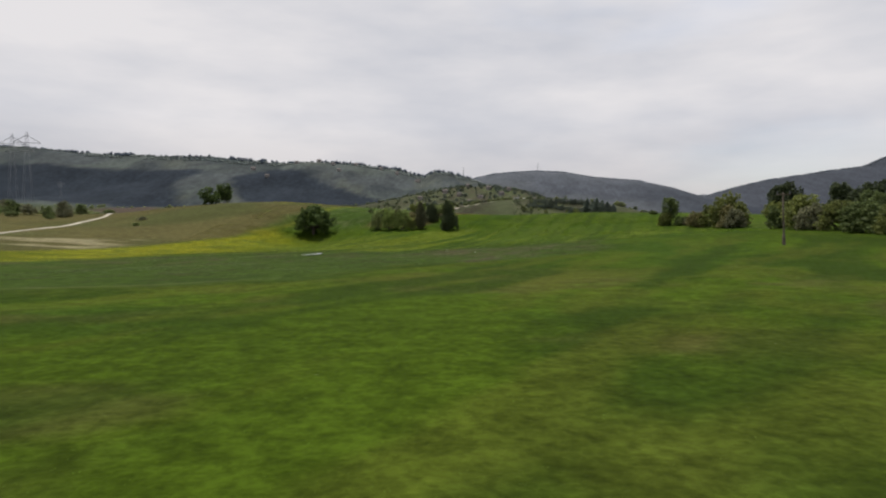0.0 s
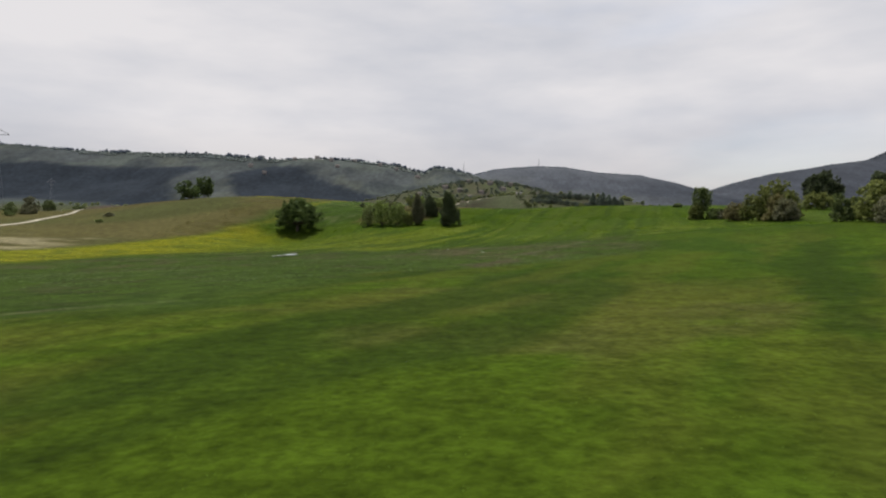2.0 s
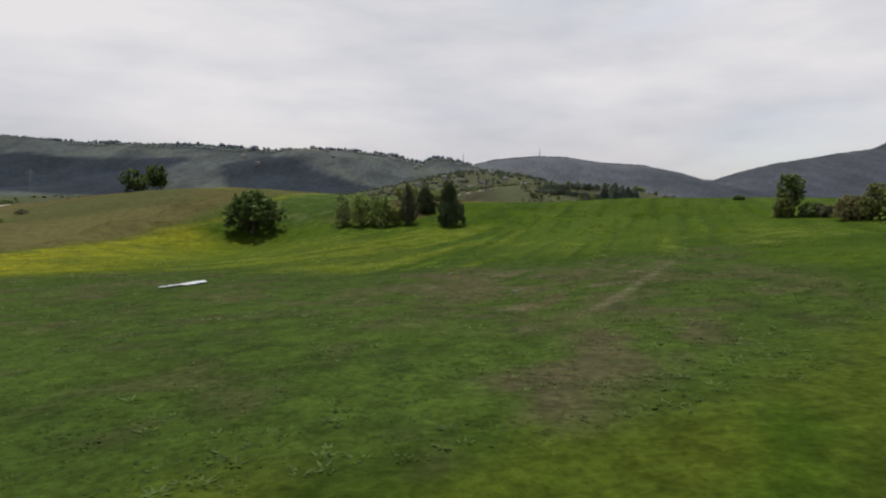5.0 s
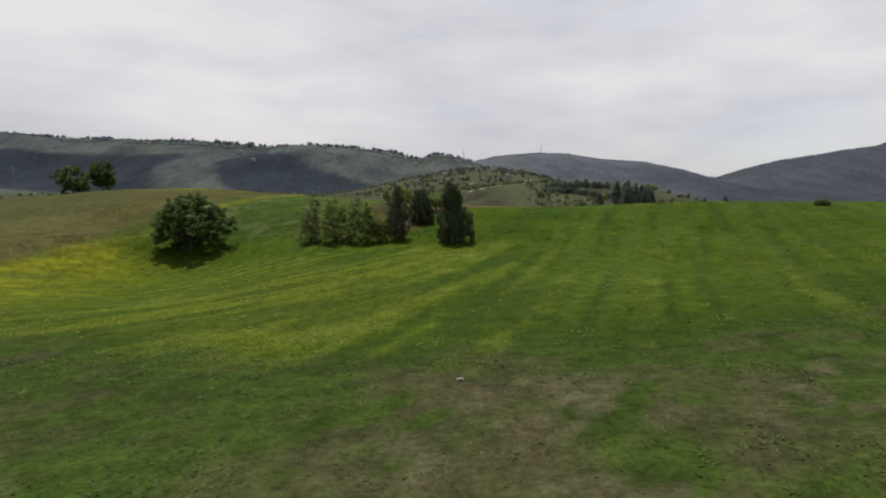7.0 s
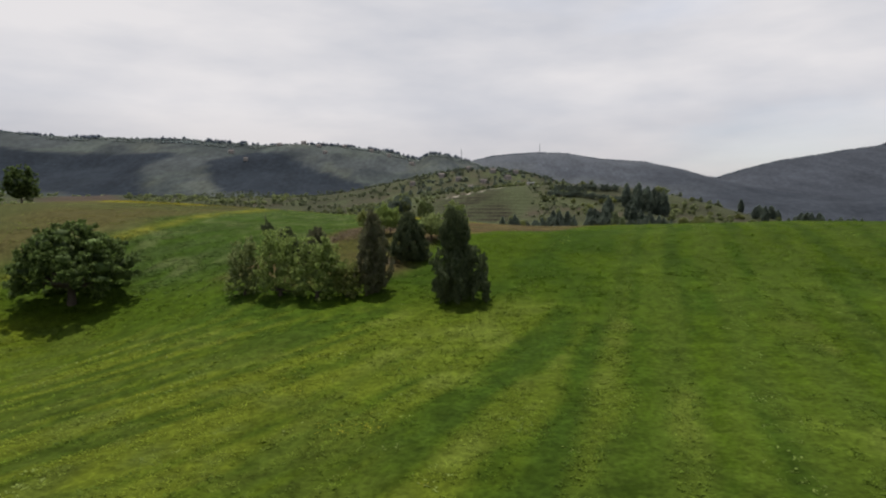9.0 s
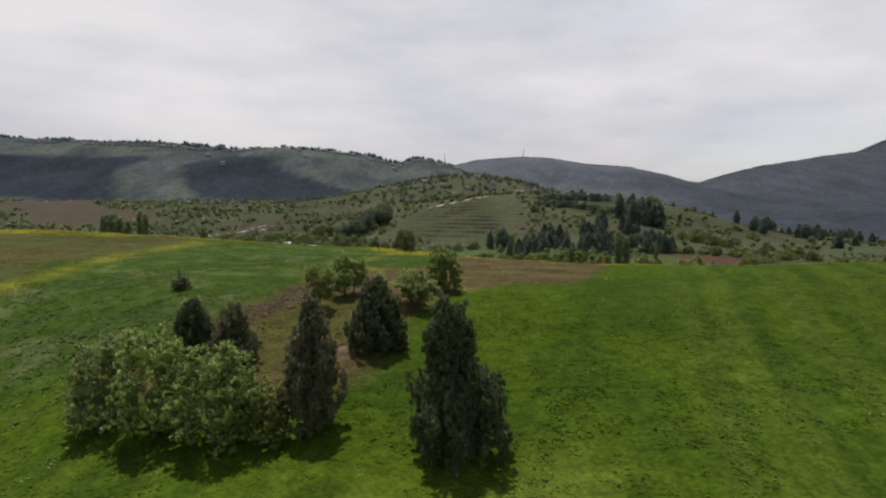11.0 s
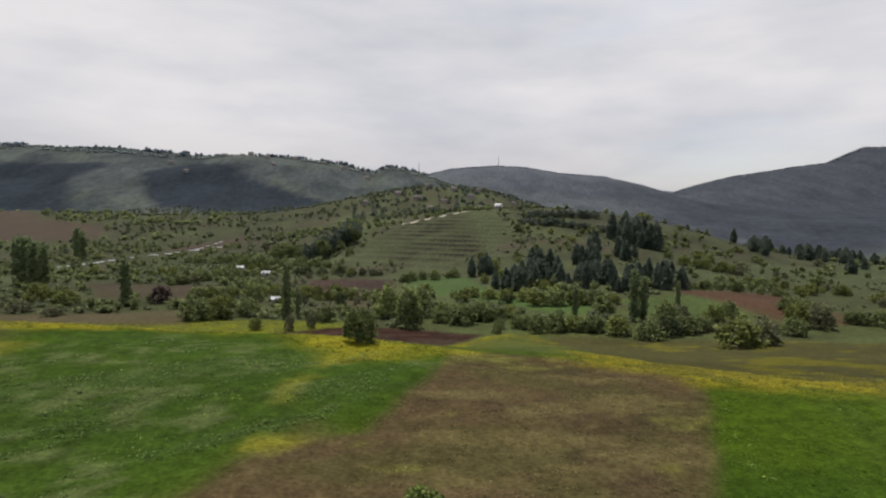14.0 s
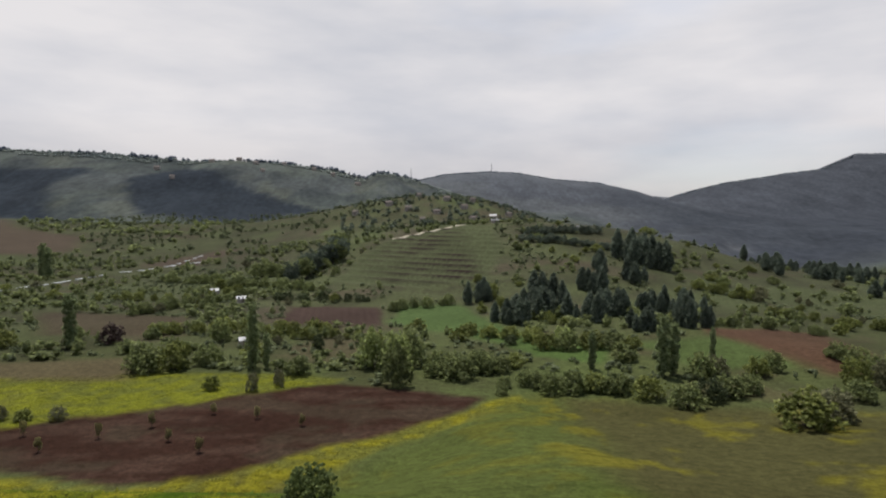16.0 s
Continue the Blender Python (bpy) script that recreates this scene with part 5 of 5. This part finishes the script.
# the dark leaf colour also stands for shade in small soil holes
tufts("weed_rosettes", "small dark weeds in the trough, also standing for shaded soil holes", 27, 11000, -50, 40, 44, 106, 0.12, 0.13, 6, lambda x, y: (region(x, y, WEEDY, 3) > 0.3) & (layered(x, y, 7, 164) > 0.42), 1, (0.040, 0.066, 0.014))
tufts("weed_clumps", "leafy weed clumps in rows on the crest field", 32, 30000, -62, 4, 150, 222, 0.16, 0.20, 5,
      lambda x, y: (region(x, y, [(-52, 158), (-26, 158), (-9, 189), (4, 217), (-30, 224), (-38, 205)], 2) > 0.5) & (drill(x, y) > 0.47) & (layered(x, y, 1.6, 170) > 0.5), 1, (0.110, 0.160, 0.046))
tufts("straw_flecks", "dry pale straw on the bare strips", 28, 9000, -30, 30, 60, 104, 0.10, 0.05, 3, lambda x, y: (layered(x, y, 4, 165) > 0.52) & (region(x, y, BARE, 5) > 0.35), 1, (0.22, 0.20, 0.12))
tufts("weed_clumps", "bright green weed clumps in the trough", 29, 16000, -50, 40, 44, 110, 0.20, 0.11, 6, lambda x, y: (region(x, y, WEEDY, 3) > 0.3) & (layered(x, y, 4, 166) > 0.54), 1, (0.078, 0.112, 0.030))
tufts("pale_flowers", "pale yellow-green flower heads in streaks on the rising fields", 30, 60000, -66, 64, 102, 216, 0.12, 0.16, 4,
      lambda x, y: (((x < 6) & (drill(x, y) > 0.53)) | (np.cos(2 * np.pi * (x - 0.36 * (y - 110) - 1) / 9.2) > 0.72)) & (layered(x, y, 2.6, 167) > 0.56) & (region(x, y, STUBBLE, 1) < 0.3) & (region(x, y, SCRUB, 1) < 0.3), 1, (0.190, 0.235, 0.058))
tufts("meadow_flowers", "small white flowers in the nearest crop", 26, 320, -14, 22, -12, 26, 0.045, 0.025, 3,
      lambda x, y: layered(x, y, 6, 161) > 0.55, 1, (0.62, 0.62, 0.58))


# ---- track, road, litter, heaps ----
def ribbon(name, line, width, mat, label):
    p = np.array(line, float)
    t = np.concatenate([[0], np.cumsum(np.hypot(*np.diff(p, axis=0).T))])
    d = np.arange(0, t[-1], 1.2)
    x, y = np.interp(d, t, p[:, 0]), np.interp(d, t, p[:, 1])
    tx, ty = np.gradient(x), np.gradient(y)
    n = np.hypot(tx, ty)
    w = width * (0.8 + 0.4 * layered(x, y, 9, 171))
    verts = []
    for o in (-0.5, -0.47, -0.16, 0.16, 0.47, 0.5):
        ex, ey = x - ty / n * w * o, y + tx / n * w * o
        lift = -0.25 if abs(o) == 0.5 else 0.10 if abs(o) < 0.2 else 0.06
        verts.append(np.stack([ex, ey, surface(ex, ey) + lift], 1))
    verts = np.stack(verts, 1).reshape(-1, 3)
    faces = [(k * 6 + j, k * 6 + j + 1, k * 6 + j + 7, k * 6 + j + 6) for k in range(len(d) - 1) for j in range(5)]
    return tagged(new(name, mesh_from(name, verts, faces, mat, True)), label, "road", kind="structure")


ribbon("dirt_track", [(-108, 118), (-112, 136), (-113.5, 160), (-119, 186), (-124, 205), (-131, 222)], 1.9, M_TRACK, "pale dirt track across the dry hill")
ribbon("hill_road", [(4, 571), (22, 574), (39, 579), (52, 592), (62, 606), (72, 622)], 5.0, M_TRACK, "pale dirt road climbing the terraced hill")


def box(size, at=(0, 0, 0), bevel=0.0):
    bm = bmesh.new()
    bmesh.ops.create_cube(bm, size=1.0)
    bmesh.ops.scale(bm, vec=size, verts=bm.verts)
    if bevel:
        bmesh.ops.bevel(bm, geom=bm.edges[:], offset=bevel, segments=1, affect="EDGES")
    bmesh.ops.translate(bm, vec=at, verts=bm.verts)
    return bm


def mesh_of(name, bm, mat):
    mesh = bpy.data.meshes.new(name)
    bm.to_mesh(mesh)
    bm.free()
    mesh.materials.append(mat)
    return mesh


def film_sheet(x, y, length, turn, label, seed, near=((0, 0.1), (1, 0.1)), far=((0, 0.1), (1, 0.1))):
    """A creased sheet of film lying on the weeds; near and far give its two edges along its length."""
    r = np.random.default_rng(seed)
    n, m = 30, 8
    verts, c, s = [], math.cos(turn), math.sin(turn)
    for i in range(n):
        t = i / (n - 1)
        v0, v1 = -np.interp(t, *zip(*near)), np.interp(t, *zip(*far))
        for j in range(m):
            u, v = (t - 0.5) * length, v0 + (v1 - v0) * j / (m - 1) + 0.03 * r.normal()
            verts.append((x + u * c - v * s, y + u * s + v * c, 0.12 + 0.05 * r.random()))
    verts = np.array(verts)
    verts[:, 2] += surface(verts[:, 0], verts[:, 1])
    low = verts - np.array([0, 0, 0.04])
    faces = []
    for i in range(n - 1):
        for j in range(m - 1):
            a = i * m + j
            faces += [(a, a + m, a + m + 1, a + 1), (n * m + a, n * m + a + 1, n * m + a + m + 1, n * m + a + m)]
    return tagged(new("plastic_sheet", mesh_from("plastic_sheet", np.concatenate([verts, low]), faces, M_FILM)), label, "litter")


film_sheet(-24.5, 95.7, 5.4, 1.16, "long stepped sheet of white plastic film on the weeds", 1,
           near=((0, 0.2), (0.34, 0.3), (0.38, 1.3), (0.84, 1.35), (0.9, 0.3), (1, 0.1)), far=((0, 0.45), (0.3, 0.6), (0.9, 0.6), (1, 0.25)))
film_sheet(0.8, 96.3, 0.34, 0.3, "scrap of white plastic in the weedy trough", 4, near=((0, 0.04), (1, 0.02)), far=((0, 0.03), (1, 0.06)))
film_sheet(5.3, 81.1, 0.26, 0.8, "scrap of white plastic on bare soil", 5, near=((0, 0.03), (1, 0.05)), far=((0, 0.03), (0.5, 0.1), (1, 0.03)))


def heap(x, y, length, width, tall, turn, label, seed):
    """A long mound of broken earth."""
    n, m = int(length * 7), int(width * 9) + 4
    u, v = np.meshgrid(np.linspace(-0.5, 0.5, n), np.linspace(-0.5, 0.5, m))
    u, v = u.ravel(), v.ravel()
    px = x + u * length * math.cos(turn) - v * width * math.sin(turn)
    py = y + u * length * math.sin(turn) + v * width * math.cos(turn)
    crest = np.clip(1 - (2 * u) ** 2, 0, 1) * np.clip(1 - (2 * v) ** 2, 0, 1)
    rise = tall * crest ** 0.7 * (0.15 + 1.3 * smooth(0.35, 0.65, layered(px, py, 1.1, 181 + seed, 4)))
    verts = np.stack([px, py, surface(px, py) - 0.06 + rise], 1)
    k = (np.arange(m - 1)[:, None] * n + np.arange(n - 1)[None]).ravel()
    return tagged(new("soil_mound", mesh_from("soil_mound", verts, np.stack([k, k + 1, k + n + 1, k + n], 1), M_CLOD)), label, "soil")


heap(-6.2, 165.6, 3.4, 2.0, 0.35, 0.6, "heap of turned earth beside a dark pine", 4)


def clods(count, seed):
    """Broken lumps of earth along the ploughed edge of the crop, past counting."""
    r = np.random.default_rng(seed)
    line = np.array([(-19.5, 166.5), (-17.2, 171.5), (-13.6, 176.5), (-10.8, 181.5), (-8.6, 186.0)])
    t = r.uniform(0, 4, count)
    x = np.interp(t, np.arange(5), line[:, 0]) + r.normal(size=count) * 1.25 + 0.9
    y = np.interp(t, np.arange(5), line[:, 1]) + r.normal(size=count) * 0.5
    pieces = []
    for px, py, pz in zip(x, y, surface(x, y)):
        q = r.uniform(0.03, 0.12) * (1.7 if r.random() < 0.06 else 1)
        pieces.append(lump(r, (px, py, pz + q * 0.1), (q * r.uniform(0.8, 1.6), q, q * 0.6), 1, 0.4))
    return tagged(new("soil_clods", mesh_from("soil_clods", *joined(pieces), M_CLOD)), "rough brown clods along the edge of the crop", "soil", kind="stuff")


clods(3000, 41)


# ---- wooden pole and dead snag ----
def utility_pole(x, y, tall):
    ob = tagged(new("utility_pole"), "weathered wooden utility pole leaning a little in the crop", "pole")
    ob.matrix_world = pose(x, y, height(x, y), 0, -2.5, 0)
    part("shaft", mesh_from("shaft", *tube([(0, 0, -0.4), (0, 0, tall * 0.5), (0, 0, tall)], [0.13, 0.11, 0.09], 10), M_WOOD, True), ob)
    part("footing", mesh_from("footing", *tube([(0, 0, -0.3), (0, 0, 0.5), (0, 0, 1.3), (0, 0, 1.4)], [0.24, 0.21, 0.18, 0.12], 9), M_WOOD, True), ob, "thicker wooden stub at the pole's foot")
    arm = part("crossarm", mesh_of("crossarm", box((1.9, 0.14, 0.14), (0, -0.14, tall - 0.25), 0.015), M_WOOD), ob)
    for u in (-0.82, 0.82):
        part("insulator", mesh_from("insulator", *tube([(u, -0.14, tall - 0.2), (u, -0.14, tall - 0.06), (u, -0.14, tall + 0.1)], [0.05, 0.08, 0.05], 8), M_STEEL, True), arm, "dark ceramic insulator")
    return ob


utility_pole(45.2, 62.0, 6.9)
snag = tagged(new("dead_snag"), "bare dead stem standing in a low shrub", "tree")
snag.matrix_world = pose(-23.9, 180.9, height(-23.9, 180.9))
part("stem", mesh_from("stem", *tube([(0, 0, -0.2), (0.05, 0, 1.2), (0.0, 0.05, 2.4)], [0.12, 0.08, 0.03], 7), M_BARK, True), snag)
part("branch", mesh_from("branch", *tube([(0.04, 0, 1.1), (0.35, 0.1, 1.7)], [0.05, 0.02], 6), M_BARK, True), snag)
part("branch", mesh_from("branch", *tube([(0.03, 0, 1.5), (-0.28, 0.1, 2.0)], [0.04, 0.015], 6), M_BARK, True), snag)


# ---- buildings ----
def gable(length, width, rise, over=0.3, thick=0.15):
    """A pitched roof of two slabs, its eaves at z = 0."""
    bm = bmesh.new()
    l, w = length / 2 + over, width / 2 + over
    drop = -over * rise / (width / 2)
    for s in (-1, 1):
        quad = [(-l, s * w, drop), (l, s * w, drop), (l, 0, rise), (-l, 0, rise)]
        v = [bm.verts.new(q) for q in quad] + [bm.verts.new((a, b, c + thick)) for a, b, c in quad]
        for f in ((0, 1, 2, 3), (7, 6, 5, 4), (0, 4, 5, 1), (1, 5, 6, 2), (2, 6, 7, 3), (3, 7, 4, 0)):
            bm.faces.new([v[i] for i in f])
    bmesh.ops.recalc_face_normals(bm, faces=bm.faces)
    return bm


def walls(length, width, tall, rise):
    bm = bmesh.new()
    l, w = length / 2, width / 2
    end = [(-w, -1.0), (w, -1.0), (w, tall), (0, tall + rise), (-w, tall)]
    a = [bm.verts.new((-l, y, z)) for y, z in end]
    b = [bm.verts.new((l, y, z)) for y, z in end]
    bm.faces.new(a)
    bm.faces.new(b[::-1])
    for k in range(5):
        bm.faces.new((a[k], a[k - 1], b[k - 1], b[k]))
    bmesh.ops.recalc_face_normals(bm, faces=bm.faces)
    return bm


def house(x, y, length, width, tall, turn, roof, label, windows=3, name="house"):
    ob = tagged(new(name), label, "building", "scattered farm buildings")
    ob.matrix_world = pose(x, y, height(x, y) + 0.3, 0, 0, turn)
    rise = width * 0.28
    part("wall", mesh_of("wall", walls(length, width, tall, rise), M_WALL), ob)
    top = mesh_of("roof", gable(length, width, rise), roof)
    top.transform(Matrix.Translation((0, 0, tall + 0.02)))
    part("roof", top, ob)
    for k in range(windows):
        u = (k + 0.5) / windows * length - length / 2
        if k == windows // 2:
            part("door", mesh_of("door", box((1.0, 0.08, 2.0), (u, -width / 2 - 0.02, 1.0)), M_WOOD), ob)
        else:
            w = part("window", mesh_of("window", box((1.0, 0.06, 1.1), (u, -width / 2 - 0.02, 1.5)), M_DARK), ob)
            part("sill", mesh_of("sill", box((1.2, 0.2, 0.08), (u, -width / 2 - 0.08, 0.9)), M_WALL), w)
    return ob


HAMLET = "weathered stone hill house with a clay-tiled roof"
SHEDS = "low farm shed with a pale sheet roof"
house(72, 585, 4.6, 2.6, 1.3, 4, M_TIN, SHEDS, 3, "shed")
house(113, 540, 4, 2.4, 1.2, -8, M_TIN, SHEDS, 3, "shed")
house(-58, 440, 4.6, 2.8, 1.3, 10, M_TIN, SHEDS, 3, "shed")
house(-36.6, 349.5, 2.6, 2.2, 1.6, 24, M_TIN, "small hut with a pale sheet roof among bushes", 1, "shed")
house(-76.5, 466, 3.4, 2.6, 1.4, 0, M_TIN, SHEDS, 1, "shed")
house(82, 632, 6, 5, 3.0, 12, M_ROOF, HAMLET)
rr = np.random.default_rng(31)
for n, (x, y) in enumerate([(20, 760), (46, 745), (74, 770), (98, 742), (118, 770), (140, 735), (2, 790), (60, 800), (88, 812), (34, 825), (-30, 770), (152, 700), (110, 690), (30, 700), (76, 720)]):
    house(x, y, rr.uniform(4.5, 7), rr.uniform(4, 5.2), rr.uniform(2.4, 3.6), rr.uniform(-30, 30), M_TIN if n in (3, 12) else M_ROOF, "hill house with a pale sheet roof" if n in (3, 12) else HAMLET)
for n, (x, y) in enumerate([(-440, 1395), (-350, 1440), (-300, 1452), (-262, 1430), (-210, 1448), (-150, 1440), (-110, 1420), (-60, 1400), (-390, 1330), (-240, 1380)]):
    house(x, y, rr.uniform(7, 11), rr.uniform(6, 8), rr.uniform(3.5, 5), rr.uniform(-30, 30), M_ROOF, "house among trees high on the wooded ridge")


def polytunnel(x, y, length, turn):
    a = np.linspace(0, np.pi, 9)
    ring = np.stack([np.zeros(9), 0.7 * np.cos(a), 0.5 * np.sin(a)], 1)
    verts, faces = [], []
    ends = np.linspace(-length / 2, length / 2, 5)
    for u in ends:
        verts.append(ring + np.array([u, 0, 0]))
    for k in range(4):
        for j in range(8):
            i = k * 9 + j
            faces += [(i, i + 9, i + 10), (i, i + 10, i + 1)]
    for o in (0, 36):
        faces += [(o, o + j, o + j + 1) for j in range(1, 8)]
    ob = tagged(new("polytunnel"), "low white plastic growing tunnel on the plain", "greenhouse", "row of growing tunnels")
    ob.matrix_world = pose(x, y, height(x, y) + 0.05, 0, 0, turn)
    part("film", mesh_from("film", np.concatenate(verts), faces, M_FILM, True), ob)
    part("base_rail", mesh_of("base_rail", box((length, 0.08, 0.16), (0, -0.72, 0.06)), M_WOOD), ob)
    return ob


ROW = [(-183, 488), (-178, 510), (-173, 526), (-169, 545), (-161, 566), (-148, 577), (-139, 592), (-134, 638)]
rr = np.random.default_rng(33)
for (ax, ay), (bx, by) in zip(ROW[:-1], ROW[1:]):
    run = math.hypot(bx - ax, by - ay)
    at = 1.0
    while at < run - 3:
        size = rr.uniform(4, 9)
        u = (at + size / 2) / run
        if u < 1:
            polytunnel(ax + (bx - ax) * u, ay + (by - ay) * u, size, math.degrees(math.atan2(by - ay, bx - ax)))
        at += size + rr.uniform(1.5, 7.0)
polytunnel(-125, 601, 14, 40)


# ---- pylons and masts on the skyline ----
def beams(lines, thick):
    return joined([tube([a, b], [thick, thick], 4) for a, b in lines])


def pylon(x, y, tall):
    ob = tagged(new("power_pylon"), "grey steel lattice power pylon in the valley below the ridge", "pylon", "power line in the valley")
    ob.matrix_world = pose(x, y, height(x, y) + 0.2, 0, 0, 20)
    w, t = tall * 0.06, tall * 0.02
    feet = [(-w, -w), (w, -w), (w, w), (-w, w)]
    lines = []
    for k, (a, b) in enumerate(feet):
        part("leg", mesh_from("leg", *beams([((a, b, -6), (a * 0.12, b * 0.12, tall))], t * 0.05), M_STEEL), ob)
        c, d = feet[k - 1]
        for j in range(6):
            q0, q1 = 1 - 0.15 * j, 1 - 0.15 * (j + 1)
            lines.append(((a * q0, b * q0, tall * 0.165 * j), (c * q1, d * q1, tall * 0.165 * (j + 1))))
    part("lattice", mesh_from("lattice", *beams(lines, t * 0.022), M_STEEL), ob)
    for z, reach in ((0.82, 0.06), (0.90, 0.11)):
        part("crossarm", mesh_from("crossarm", *beams([((-tall * reach, 0, tall * z), (tall * reach, 0, tall * z)), ((-tall * reach, 0, tall * z), (0, 0, tall * (z + 0.07))),
                                                       ((tall * reach, 0, tall * z), (0, 0, tall * (z + 0.07)))], t * 0.13), M_STEEL), ob)
    return ob


pylon(-191, 262, 50)
pylon(-240, 322, 58)
pylon(-513, 800, 46)


def mast(x, y, tall):
    ob = tagged(new("radio_mast"), "thin steel radio mast on the skyline", "mast")
    ob.matrix_world = pose(x, y, height(x, y) + 2)
    w = tall * 0.03
    part("lattice", mesh_from("lattice", *beams([((a, b, -4), (a * 0.3, b * 0.3, tall)) for a, b in ((-w, -w), (w, -w), (0, w))], tall * 0.012), M_STEEL), ob)
    part("antenna", mesh_from("antenna", *tube([(0, 0, tall * 0.9), (0, 0, tall * 1.2)], [tall * 0.012, tall * 0.006], 6), M_STEEL), ob)
    return ob


mast(49, 1520, 24)
mast(337, 2180, 26)
